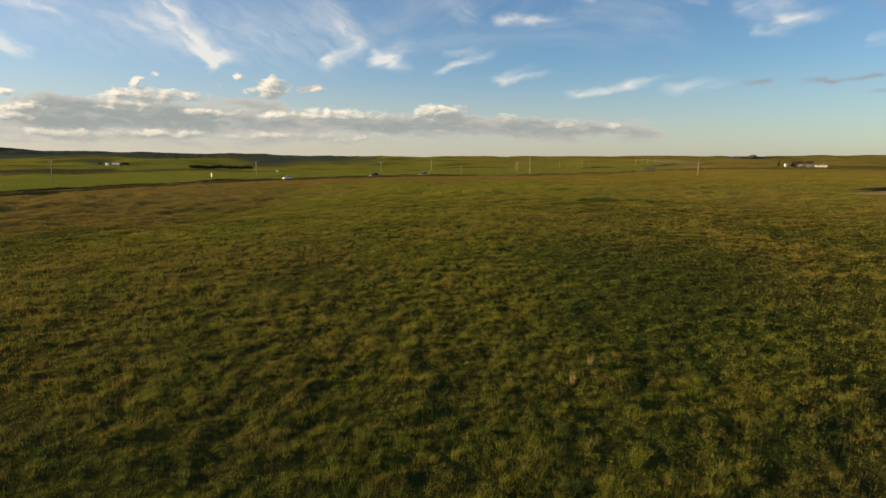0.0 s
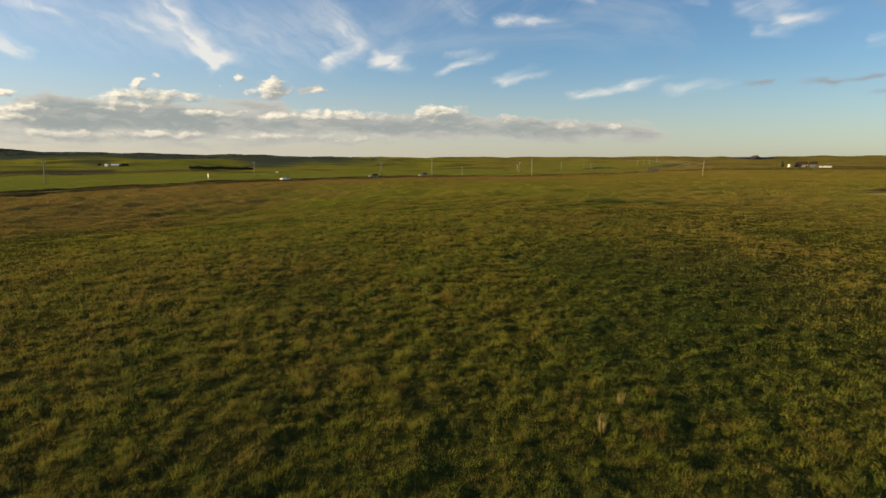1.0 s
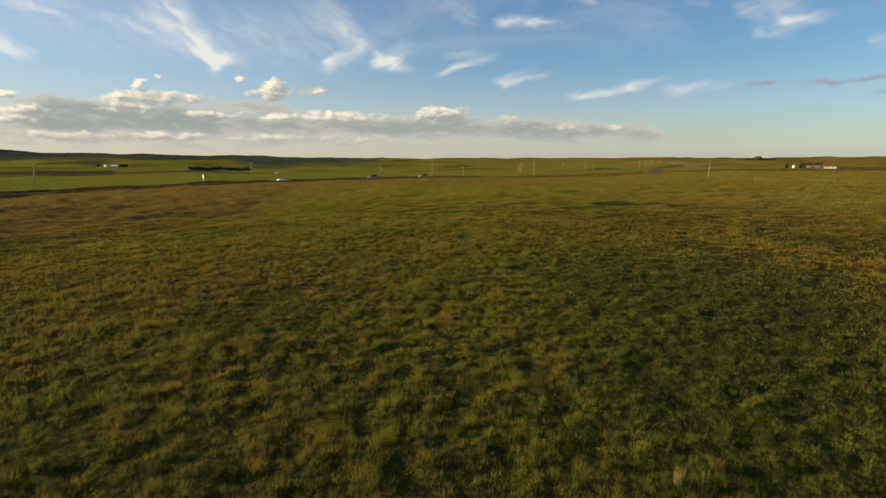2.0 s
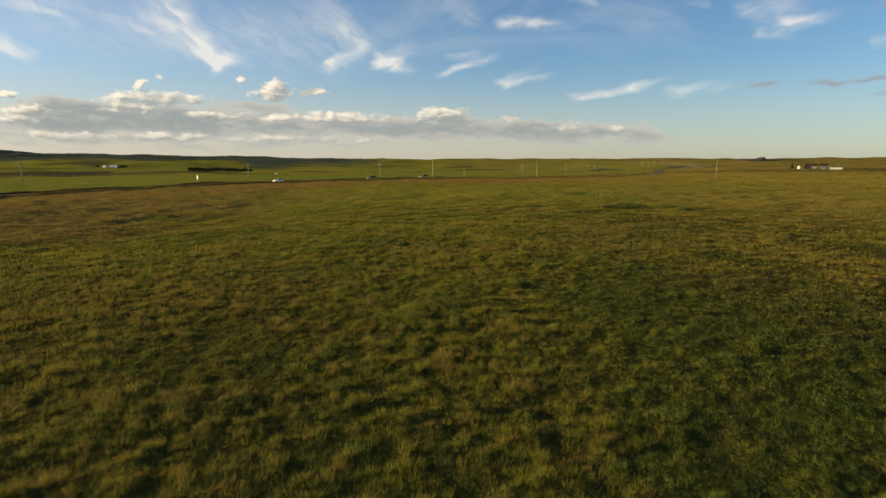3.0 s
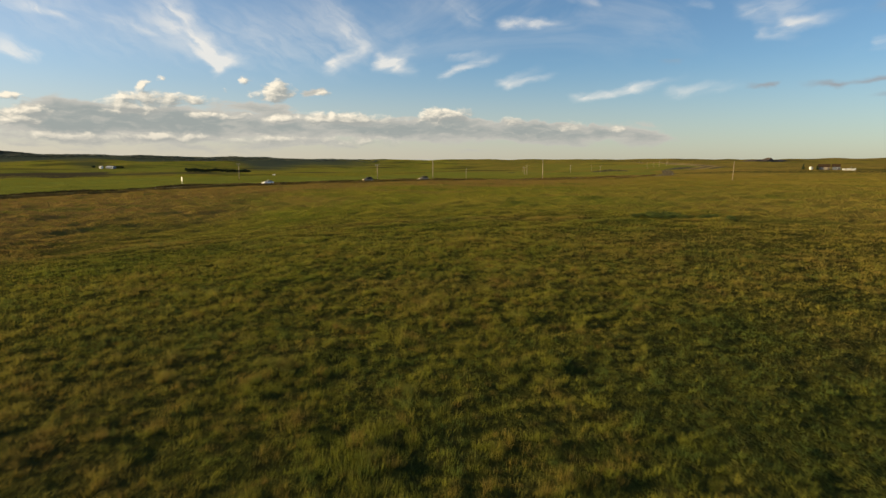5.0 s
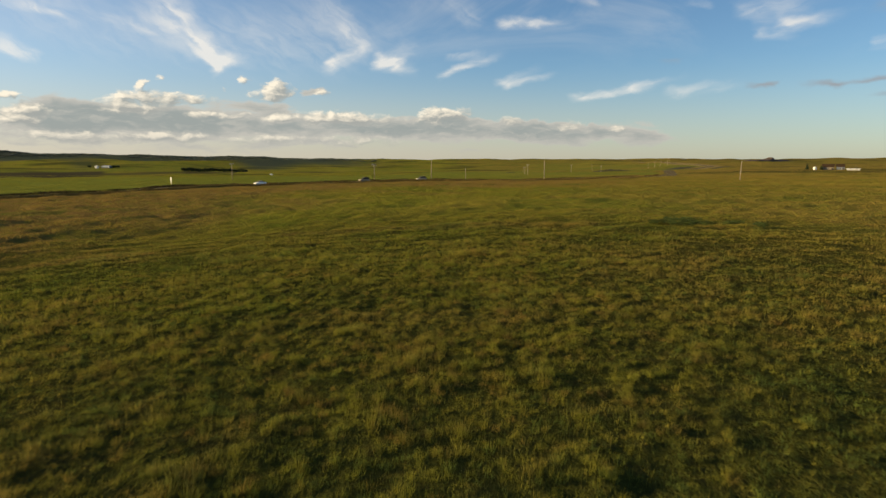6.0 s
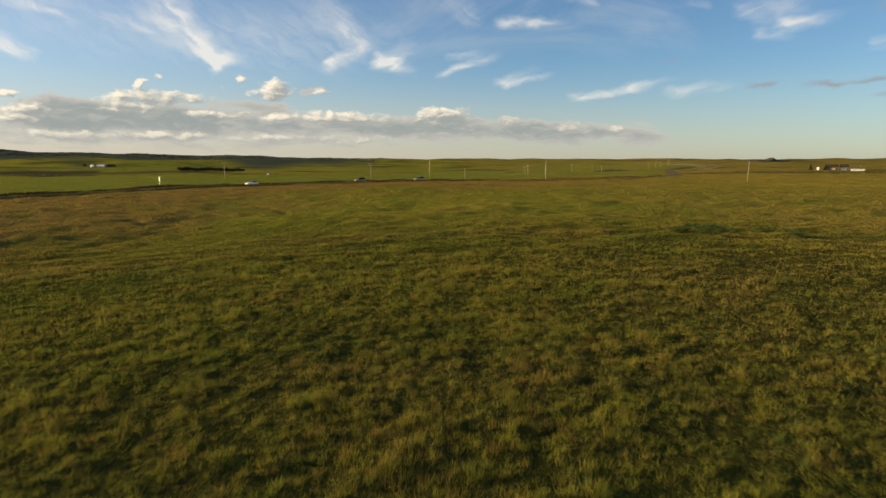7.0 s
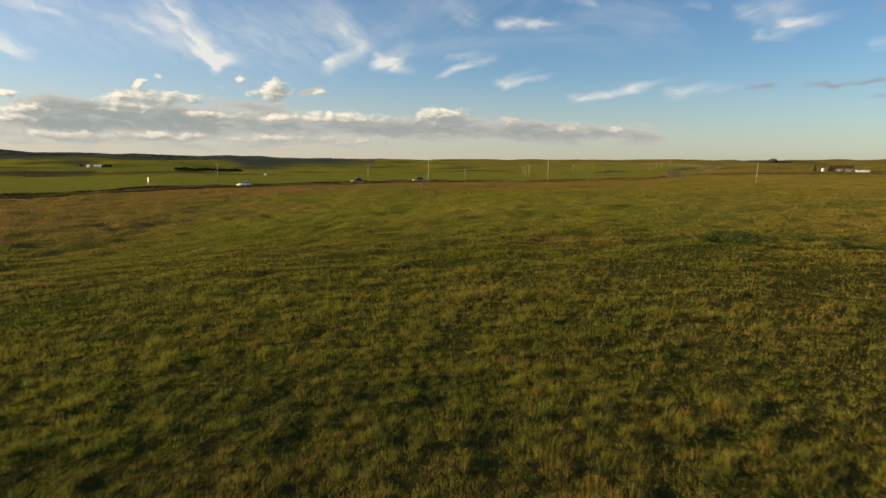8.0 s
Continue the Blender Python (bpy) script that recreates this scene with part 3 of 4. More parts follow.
    x, y = x[keep], y[keep]
    reach, z, m = reach_of(x, y), sward(x, y), 3 * len(x)
    who = np.repeat(np.arange(len(x)), 3)
    lay(z, who, x[who] + rng.normal(0, 0.07, m), y[who] + rng.normal(0, 0.07, m), rng.uniform(0.42, 0.72, m), np.radians(rng.uniform(0, 16, m)),
        rng.uniform(0, 2 * np.pi, m), 0.0038 * (reach[who] / 15) ** 0.8 * rng.uniform(0.8, 1.4, m), rng.uniform(0.75, 0.95, m), rng.uniform(0.4, 0.6, m))
    # broader clumps farther out, then the tops of the grass on the far slopes
    for step, area, lo, hi, each in ((1.25, (-330, 330, 40, 470), 90, 470, 8), (3.8, (-620, 620, 150, 900), 420, 1050, 5)):
        x, y = scatter(rng, step, area, lo, hi)
        keep = np.abs(x) < 0.82 * y
        x, y = x[keep], y[keep]
        z, reach, hump = sward(x, y), reach_of(x, y), tussocks(x, y)
        bold = np.clip(0.4 + 0.9 * hump + 0.4 * wave(x, y, 3.0, 33) + 0.15 * rng.normal(size=len(x)), 0, 1) * (1 - 0.5 * z["lush"]) * (1 - 0.5 * z["crop"])
        who = np.repeat(np.arange(len(x)), each)
        m = len(who)
        grow = np.clip(reach / 40, 1, 14)[who] ** 0.8
        shade = np.clip(0.33 + 0.12 * bold[who] + 0.06 * rng.random(m), 0, 1)
        lay(z, who, x[who] + rng.normal(0, 0.16, m) * grow, y[who] + rng.normal(0, 0.16, m) * grow, (0.12 + 0.28 * bold[who]) * rng.uniform(0.6, 1.2, m),
            np.radians(rng.uniform(5, 40, m)), rng.uniform(0, 2 * np.pi, m), 0.0085 * (reach[who] / 15) ** 0.95 * rng.uniform(0.7, 1.5, m),
            np.where(z["crop"][who] > 0.4, 0.4, shade), np.clip(0.5 + 0.2 * wave(x, y, 3.5, 56)[who] + rng.normal(0, 0.08, m), 0, 1))
    co = np.concatenate(sheets)
    m = len(co)
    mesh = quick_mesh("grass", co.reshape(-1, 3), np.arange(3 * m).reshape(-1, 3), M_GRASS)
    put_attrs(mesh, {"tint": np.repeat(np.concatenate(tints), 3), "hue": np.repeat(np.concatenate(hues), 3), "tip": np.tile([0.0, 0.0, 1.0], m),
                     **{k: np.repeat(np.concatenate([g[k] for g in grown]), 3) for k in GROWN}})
    ob = new("pasture_grass", mesh)
    tagged(ob, "tussocky prairie grass with straw-coloured tips on rolling ground", "grass", kind="stuff")


build_grass()

# ---- plain materials ----
def mottled(a, b, scale, rough=0.8, metal=0.0, depth=0.0, spec=0.08):
    def build(n):
        place = n.add("ShaderNodeTexCoord").outputs["Object"]
        grain = n.noise(place, scale, 4.0, 0.6)
        stain = n.noise(place, scale * 0.13, 3.0, 0.6)
        f = n.math("ADD", n.math("MULTIPLY", grain, 0.5), n.math("MULTIPLY", stain, 0.5))
        return principled(n, n.mix(n.ramp(f, 0.3, 0.7), a, b), rough, metal, bump(n, grain, depth) if depth else None, spec)
    return build


M_ASPHALT = material("worn_asphalt", mottled((0.105, 0.083, 0.044), (0.14, 0.111, 0.060), 3.0, 1.0, depth=0.01, spec=0.0))
M_PAINT_LINE = material("road_paint", mottled((0.36, 0.31, 0.19), (0.46, 0.41, 0.29), 2.0, 0.8))
M_GRAVEL = material("gravel_shoulder", mottled((0.055, 0.050, 0.022), (0.12, 0.095, 0.045), 1.0, 1.0, depth=0.1, spec=0.05))
M_WOOD = material("weathered_pole_wood", mottled((0.30, 0.24, 0.17), (0.46, 0.38, 0.28), 6.0, 0.85, depth=0.01))
M_CERAMIC = material("glazed_insulator", mottled((0.62, 0.62, 0.60), (0.75, 0.75, 0.72), 8.0, 0.25, spec=0.5))
M_STEEL = material("galvanised_steel", mottled((0.42, 0.43, 0.44), (0.55, 0.56, 0.57), 5.0, 0.45, 0.7))
M_WHITE = material("white_paint", mottled((0.68, 0.68, 0.65), (0.82, 0.81, 0.77), 2.5, 0.55))
M_CARWHITE = material("white_car_paint", mottled((0.80, 0.77, 0.71), (0.85, 0.82, 0.76), 1.0, 0.5, spec=0.1))
M_CARSILVER = material("tan_car_paint", mottled((0.40, 0.325, 0.22), (0.48, 0.39, 0.27), 1.0, 0.6, 0.0, spec=0.05))
M_CARDARK = material("brown_car_paint", mottled((0.27, 0.21, 0.135), (0.33, 0.26, 0.17), 1.0, 0.6, spec=0.05))
M_GLASS = material("tinted_glass", mottled((0.018, 0.015, 0.012), (0.028, 0.024, 0.020), 1.0, 0.3, spec=0.08))
M_RUBBER = material("tyre_rubber", mottled((0.015, 0.015, 0.015), (0.030, 0.029, 0.028), 12.0, 0.9))
M_LAMP = material("clear_headlight", mottled((0.80, 0.80, 0.76), (0.90, 0.90, 0.86), 4.0, 0.12, spec=0.7))
M_REAR = material("red_tail_light", mottled((0.35, 0.02, 0.015), (0.45, 0.03, 0.02), 4.0, 0.2, spec=0.6))
M_ROOF = material("dark_shingles", mottled((0.040, 0.025, 0.014), (0.070, 0.046, 0.027), 5.0, 0.95, depth=0.02, spec=0.02))
M_SIDING = material("cream_siding", mottled((0.30, 0.25, 0.18), (0.42, 0.355, 0.265), 3.0, 0.7))
M_BLUE = material("blue_grey_cladding", mottled((0.12, 0.145, 0.19), (0.18, 0.21, 0.26), 2.0, 0.5))
M_BARK = material("bark", mottled((0.07, 0.05, 0.035), (0.13, 0.10, 0.07), 8.0, 0.95, depth=0.03))
M_NEEDLE = material("dark_foliage", mottled((0.034, 0.046, 0.022), (0.062, 0.078, 0.034), 2.0, 0.9))
M_SHRUB = material("shrub_foliage", mottled((0.050, 0.070, 0.018), (0.085, 0.108, 0.024), 3.0, 0.85))
M_STRAW = material("straw", mottled((0.30, 0.23, 0.08), (0.42, 0.33, 0.13), 6.0, 0.9))
# far woods: haze is put into the foliage colour, paler and greyer
M_FARWOOD = material("hazed_far_wood_foliage", mottled((0.075, 0.088, 0.056), (0.125, 0.132, 0.084), 0.05, 0.95))
M_STONE = material("dark_outcrop_stone", mottled((0.055, 0.042, 0.034), (0.11, 0.088, 0.07), 0.5, 0.95, depth=0.3))
M_WEED = material("ditch_weeds", mottled((0.058, 0.044, 0.016), (0.110, 0.076, 0.028), 0.7, 0.95))
# mound soil, its base colour darkened to stand for the shaded face
M_SOIL = material("shade_darkened_soil", mottled((0.018, 0.015, 0.008), (0.042, 0.033, 0.016), 0.8, 0.95, depth=0.2))
M_DRYWEED = material("dry_roadside_grass", mottled((0.14, 0.098, 0.028), (0.23, 0.165, 0.055), 0.7, 0.95))
M_CUT = material("cut_bank_soil", mottled((0.035, 0.038, 0.016), (0.085, 0.070, 0.035), 0.35, 0.95, depth=0.3))


# ---- building helpers ----
def part(name, bm, mat, parent=None, label="", smooth=False):
    mesh = bpy.data.meshes.new(name)
    bmesh.ops.recalc_face_normals(bm, faces=bm.faces[:])
    bm.to_mesh(mesh)
    bm.free()
    mesh.materials.append(mat)
    if smooth:
        for p in mesh.polygons:
            p.use_smooth = True
    ob = new(name, mesh)
    ob.parent = parent
    if label:
        ob["label"] = label
    return ob


def thing(name, x, y, turn=0.0, label="", category="", group="", lift=0.0):
    ob = new(name)
    ob.empty_display_size = 0.5
    ob.matrix_basis = pose(x, y, ground_z(x, y) + lift, 0, 0, turn)
    return tagged(ob, label, category, group)


def box(x0, x1, y0, y1, z0, z1, bevel=0.0):
    bm = bmesh.new()
    bmesh.ops.create_cube(bm, size=1.0, matrix=Matrix.LocRotScale(((x0 + x1) / 2, (y0 + y1) / 2, (z0 + z1) / 2), None, (x1 - x0, y1 - y0, z1 - z0)))
    if bevel:
        bmesh.ops.bevel(bm, geom=bm.edges[:], offset=bevel, segments=2, affect="EDGES", profile=0.5)
    return bm


def rod(a, b, r0, r1, sides=10):
    bm = bmesh.new()
    a, b = Vector(a), Vector(b)
    turn = (b - a).to_track_quat("Z", "Y").to_matrix().to_4x4()
    bmesh.ops.create_cone(bm, cap_ends=True, segments=sides, radius1=r0, radius2=r1, depth=(b - a).length,
                          matrix=Matrix.Translation((a + b) / 2) @ turn)
    return bm


def lathe(profile, sides=16, centre=(0, 0, 0), axis="Z"):
    bm = bmesh.new()
    rings = []
    for r, h in profile:
        ring = []
        for k in range(sides):
            w = 2 * math.pi * k / sides
            p = Vector((r * math.cos(w), r * math.sin(w), h))
            if axis == "Y":
                p = Vector((p.x, p.z, p.y))
            ring.append(bm.verts.new(p + Vector(centre)))
        rings.append(ring)
    for lo, hi in zip(rings[:-1], rings[1:]):
        for k in range(sides):
            bm.faces.new((lo[k], lo[(k + 1) % sides], hi[(k + 1) % sides], hi[k]))
    bm.faces.new(rings[0][::-1])
    bm.faces.new(rings[-1])
    return bm


def prism(outline, y0, y1):
    """An outline in x and z, drawn out from y0 to y1."""
    bm = bmesh.new()
    a = [bm.verts.new((x, y0, z)) for x, z in outline]
    b = [bm.verts.new((x, y1, z)) for x, z in outline]
    bm.faces.new(a)
    bm.faces.new(b[::-1])
    for k in range(len(a)):
        j = (k + 1) % len(a)
        bm.faces.new((a[k], b[k], b[j], a[j]))
    return bm


# ---- the road, laid on a low bank ----
def strip(name, inner, outer, lift, mat, parent, label, kind="", drop=0.0):
    """A ribbon along the road between two offsets from its middle."""
    bm = bmesh.new()
    rows = []
    for i, p in enumerate(LINE):
        q = LINE[min(i + 1, len(LINE) - 1)] - LINE[max(i - 1, 0)]
        side = np.array((-q[1], q[0])) / np.hypot(*q)
        level = ground_z(*p) + lift
        row = [bm.verts.new((*(p + side * inner), level - drop)), bm.verts.new((*(p + side * inner), level)),
               bm.verts.new((*(p + side * outer), level)), bm.verts.new((*(p + side * outer), level - drop))]
        rows.append(row)
    for a, b in zip(rows[:-1], rows[1:]):
        for k in range(3 if drop else 2):
            if drop or k == 1:
                bm.faces.new((a[k], a[k + 1], b[k + 1], b[k]))
    ob = part(name, bm, mat, parent)
    if kind:
        tagged(ob, label, "road", kind=kind)
    elif label:
        ob["label"] = label
    return ob


road_bank = strip("road_bank", -5.6, 5.6, 0.04, M_GRAVEL, None, "low weedy gravel bank that carries the road", "structure", 0.7)
road = strip("road", -4.0, 4.0, 0.10, M_ASPHALT, None, "grey worn asphalt highway through prairie", "structure", 0.2)
strip("edge_line", 3.15, 3.27, 0.108, M_PAINT_LINE, road, "pale painted edge line")
strip("edge_line", -3.27, -3.15, 0.108, M_PAINT_LINE, road, "pale painted edge line")
strip("centre_line", -0.06, 0.06, 0.108, M_PAINT_LINE, road, "yellowish painted centre line")


def on_road(x, y):
    """The nearest place on the road's middle and the heading towards the camera's end of it."""
    i = int(np.argmin(np.hypot(LINE[:, 0] - x, LINE[:, 1] - y)))
    i = min(max(i, 1), len(LINE) - 2)
    a, b = LINE[i - 1], LINE[i + 1]
    s = np.clip(np.dot(np.array((x, y)) - a, b - a) / np.dot(b - a, b - a), 0, 1)
    p = a + s * (b - a)
    return p, (a - b) / np.hypot(*(a - b))


# ---- utility poles ----
def utility_pole(x, y, height, arms=1, lean=0.0, turn=0.0, stout=1.0, label=""):
    ob = thing("utility_pole", x, y, turn, label or "weathered wooden utility pole with a crossarm in pasture", "utility pole", "utility poles across the pasture")
    top = (lean * height, 0, height)
    part("pole", rod((0, 0, -0.4), top, 0.19 * stout, 0.12 * stout), M_WOOD, ob, smooth=True)
    for k in range(arms):
        z = height - 0.35 - 0.75 * k
        w = 1.15 - 0.15 * k
        part("crossarm", box(lean * z - w, lean * z + w, -0.17, -0.05, z, z + 0.16, 0.015), M_WOOD, ob)
        for u in (-0.92, -0.45, 0.45, 0.92):
            part("insulator", lathe([(0.03, 0), (0.075, 0.03), (0.05, 0.09), (0.085, 0.13), (0.05, 0.2), (0.02, 0.24)], 8,
                                    (lean * z + u * w, -0.11, z + 0.16)), M_CERAMIC, ob, "pale glazed insulator", True)
        for u in (-0.6, 0.6):
            part("brace", rod((lean * z + u * w, -0.19, z), (lean * z, -0.19, z - 0.55), 0.02, 0.02, 6), M_STEEL, ob)
    if not arms:
        part("insulator", lathe([(0.04, 0), (0.09, 0.05), (0.06, 0.15), (0.10, 0.2), (0.03, 0.34)], 8, (lean * height, 0, height)), M_CERAMIC, ob, "pale glazed insulator", True)
        part("pole_band", lathe([(0.135 * stout, 0), (0.14 * stout, 0.04), (0.135 * stout, 0.08)], 10, (lean * height * 0.93, 0, height * 0.93)), M_STEEL, ob)
    return ob


utility_pole(-157.7, 246.0, 8.6, 1, label="grey utility pole with pale insulators on crossarm")
utility_pole(-109.0, 356.2, 8.2, 1, label="grey utility pole with pale insulators on crossarm")
utility_pole(-35.6, 350.0, 7.6, 2, label="slim utility pole with two short crossarms")
utility_pole(-6.8, 338.0, 8.6, 0, label="plain slim wooden pole beside the road")
utility_pole(49.7, 353.7, 9.4, 0, stout=1.05, label="tall pale wooden pole beside the road")
utility_pole(136.5, 329.2, 8.4, 0, lean=0.045, stout=0.85, label="leaning pale wooden pole in open pasture")
utility_pole(9.8, 345.0, 5.0, 0, stout=0.7)
for px, py, ph in ((57.8, 480, 7.6), (66.0, 560, 6.5), (123, 650, 8.2), (180, 760, 7.0), (82, 700, 7.5), (226, 1000, 8.5),
                   (300, 960, 8.0), (318, 985, 8.0), (335, 1010, 8.0), (357, 1040, 8.0), (372, 1075, 8.0)):
    utility_pole(px, py, ph, 1, label="far utility pole with crossarm on rolling prairie")


# ---- roadside sign and marker posts ----
def road_sign(x, y):
    ob = thing("road_sign", x, y, -42, "tall white roadside sign panel on steel posts", "sign")
    for u in (-0.35, 0.35):
        part("post", box(u - 0.04, u + 0.04, 0.03, 0.11, -0.3, 2.3, 0.01), M_STEEL, ob)
    part("panel", box(-0.46, 0.46, -0.02, 0.03, 1.05, 2.75, 0.015), M_WHITE, ob, "white painted panel")
    part("panel_frame", box(-0.50, 0.50, 0.031, 0.05, 1.01, 2.79, 0.006), M_STEEL, ob)
    return ob


road_sign(-108.6, 286.0)


def marker_post(x, y):
    ob = thing("marker_post", x, y, 0, "short white roadside marker post in grass", "marker post", "marker posts along the road")
    part("post", box(-0.07, 0.07, -0.03, 0.03, -0.2, 1.0, 0.02), M_SIDING, ob)
    part("reflector", box(-0.045, 0.045, -0.04, -0.031, 0.85, 1.02, 0.003), M_PAINT_LINE, ob, "yellow reflector")
    return ob


for k in (34, 47, 53, 59):
    q = LINE[k + 1] - LINE[k - 1]
    side = np.array((q[1], -q[0])) / np.hypot(*q)
    marker_post(*(LINE[k] + side * 6.6))


# ---- cars on the road ----
def car(x, y, lane, paint, label, suv=False):
    p, ahead = on_road(x, y)
    side = np.array((-ahead[1], ahead[0]))
    p = p + side * lane
    ob = thing("car", p[0], p[1], math.degrees(math.atan2(ahead[1], ahead[0])), label, "car", "cars on the road")
    ob.location.z = ground_z(*on_road(x, y)[0]) + 0.105
    h = 1.72 if suv else 1.45
    w = 0.90
    lower = [(-2.3, 0.32), (-2.38, 0.62), (-2.3, 0.98 if suv else 0.95), (-1.55, 1.02), (1.0, 0.98), (2.0, 0.82), (2.32, 0.66), (2.36, 0.36), (2.2, 0.24), (-2.15, 0.24)]
    bm = prism(lower, -w, w)
    bmesh.ops.bevel(bm, geom=bm.edges[:], offset=0.07, segments=2, affect="EDGES", profile=0.5)
    body = part("body", bm, paint, ob, smooth=False)
    roof = [(-2.05 if suv else -1.75, 0.98), (-1.85 if suv else -1.15, h - 0.08), (-1.5 if suv else -0.9, h), (0.15, h), (0.35, h - 0.05), (1.05, 0.97)]
    bm = prism(roof, -0.80, 0.80)
    for v in bm.verts:
        if v.co.z > 1.1:
            v.co.y *= 0.84
    part("cabin_glass", bm, M_GLASS, ob, "dark tinted windows")
    top = [(-1.6 if suv else -1.0, h - 0.005), (0.2, h - 0.005), (0.3, h + 0.035), (-1.55 if suv else -0.95, h + 0.045)]
    bm = prism(top, -0.66, 0.66)
    bmesh.ops.bevel(bm, geom=bm.edges[:], offset=0.015, segments=1, affect="EDGES")
    part("roof_panel", bm, paint, ob)
    for u in (-0.3, 0.5):
        for s in (-1, 1):
            part("door_pillar", rod((u, s * 0.81, 0.97), (u - 0.1, s * 0.685, h - 0.02), 0.035, 0.03, 6), paint, ob)
    for u in (-1.42, 1.42):
        for s in (-1, 1):
            tyre = part("wheel", lathe([(0.20, -0.11), (0.31, -0.11), (0.335, -0.08), (0.335, 0.08), (0.31, 0.11), (0.20, 0.11)], 18,
                                       (u, s * 0.82, 0.335), "Y"), M_RUBBER, ob, "black tyre on metal rim", True)
            part("rim", lathe([(0.03, 0.0), (0.19, 0.0), (0.20, 0.03), (0.05, 0.05)], 12, (u, s * 0.82 + (0.09 if s > 0 else -0.14), 0.335), "Y"), M_STEEL, tyre)
    for s in (-1, 1):
        part("headlight", box(2.2, 2.375, s * 0.62 - 0.18, s * 0.62 + 0.18, 0.56, 0.74, 0.03), M_LAMP, ob, "clear glass headlight")
        part("tail_light", box(-2.40, -2.3, s * 0.66 - 0.14, s * 0.66 + 0.14, 0.66, 0.88, 0.02), M_REAR, ob, "red tail light")
        part("door_mirror", box(0.72, 0.86, s * 0.98 - 0.09, s * 0.98 + 0.09, 0.95, 1.1, 0.03), paint, ob)
    part("bumper", box(2.25, 2.42, -0.8, 0.8, 0.3, 0.5, 0.04), paint, ob)
    return ob


car(-72.0, 282.8, -1.7, M_CARWHITE, "white sedan with dark windows on the highway")
car(-35.5, 314.0, -1.7, M_CARDARK, "light brown car with dark windows on the highway", True)
car(-10.5, 325.0, -1.7, M_CARSILVER, "tan car with dark windows beside a slim pole", True)


# ---- trees ----
def foliage(bm, centre, size, count, leaf, rng, squash=0.8):
    """Many small leaf blades round a centre, denser towards the rim, with an uneven outline."""
    for _ in range(count):
        v = Vector((rng.gauss(0, 1), rng.gauss(0, 1), rng.gauss(0, 1)))
        v.normalize()
        v *= size * (0.45 + 0.6 * rng.random())
        p = Vector(centre) + Vector((v.x, v.y, v.z * squash))
        a = Vector((rng.gauss(0, 1), rng.gauss(0, 1), rng.gauss(0, 0.6))) * leaf
        b = Vector((rng.gauss(0, 1), rng.gauss(0, 1), rng.gauss(0, 0.6))) * leaf
        bm.faces.new([bm.verts.new(p - a), bm.verts.new(p + b), bm.verts.new(p + a * 0.8 - b * 0.3)])


def tree(x, y, height, width, rng, label, group, conifer=False, leaves=320):
    ob = thing("tree", x, y, rng.uniform(0, 360), label, "tree", group)
    bm = rod((0, 0, -0.3), (0, 0, height * 0.75), 0.05 * height * 0.6, 0.02, 7)
    for k in range(4):
        w = 2 * math.pi * k / 4 + rng.random()
        z = height * rng.uniform(0.3, 0.55)
        limb = rod((0, 0, z), (math.cos(w) * width * 0.35, math.sin(w) * width * 0.35, z + height * 0.2), 0.02 * height * 0.5, 0.015, 5)
        tmp = bpy.data.meshes.new("limb")
        limb.to_mesh(tmp)
        limb.free()
        bm.from_mesh(tmp)
        bpy.data.meshes.remove(tmp)
    part("trunk", bm, M_BARK, ob)
    bm = bmesh.new()
    if conifer:
        for k in range(7):
            f = k / 6
            foliage(bm, (rng.uniform(-0.1, 0.1), rng.uniform(-0.1, 0.1), height * (0.14 + 0.8 * f)), width * 0.5 * (1.02 - 0.9 * f), int(leaves / 7 * (1.3 - 0.9 * f)), 0.42, rng, 0.35)
    else:
        for k in range(6):
            w = rng.uniform(0, 6.28)
            foliage(bm, (math.cos(w) * width * 0.25, math.sin(w) * width * 0.25, height * rng.uniform(0.42, 0.78)), width * 0.32, leaves // 6, 0.6, rng)
    part("crown", bm, M_NEEDLE, ob)
    return ob


rng = random.Random(5)
for k in range(38):
    along = k / 37
    tree(-412 + 96 * along + rng.uniform(-1, 1), 998 + 7 * (k % 2) + rng.uniform(-2, 2), rng.uniform(5.2, 8.4) * (1 - 0.3 * float(ease(along, 0.55, 0.85))), rng.uniform(5.0, 7.5), rng,
         "dark leafy shelterbelt tree in a dense row", "shelterbelt trees", leaves=300)
for tx, ty, th in ((353.5, 648, 4.2), (359.5, 658, 5.6), (370.0, 652, 3.8), (371.8, 655, 3.4)):
    tree(tx, ty, th, 2.8, rng, "small dark conifer beside the farm buildings", "farm trees", True)
for tx, ty, th in ((-553, 1060, 4.2), (-548, 1062, 3.6), (-600, 1070, 3.6)):
    tree(tx, ty, th, 5.0, rng, "dark leafy tree beside a far farm", "far farm trees")


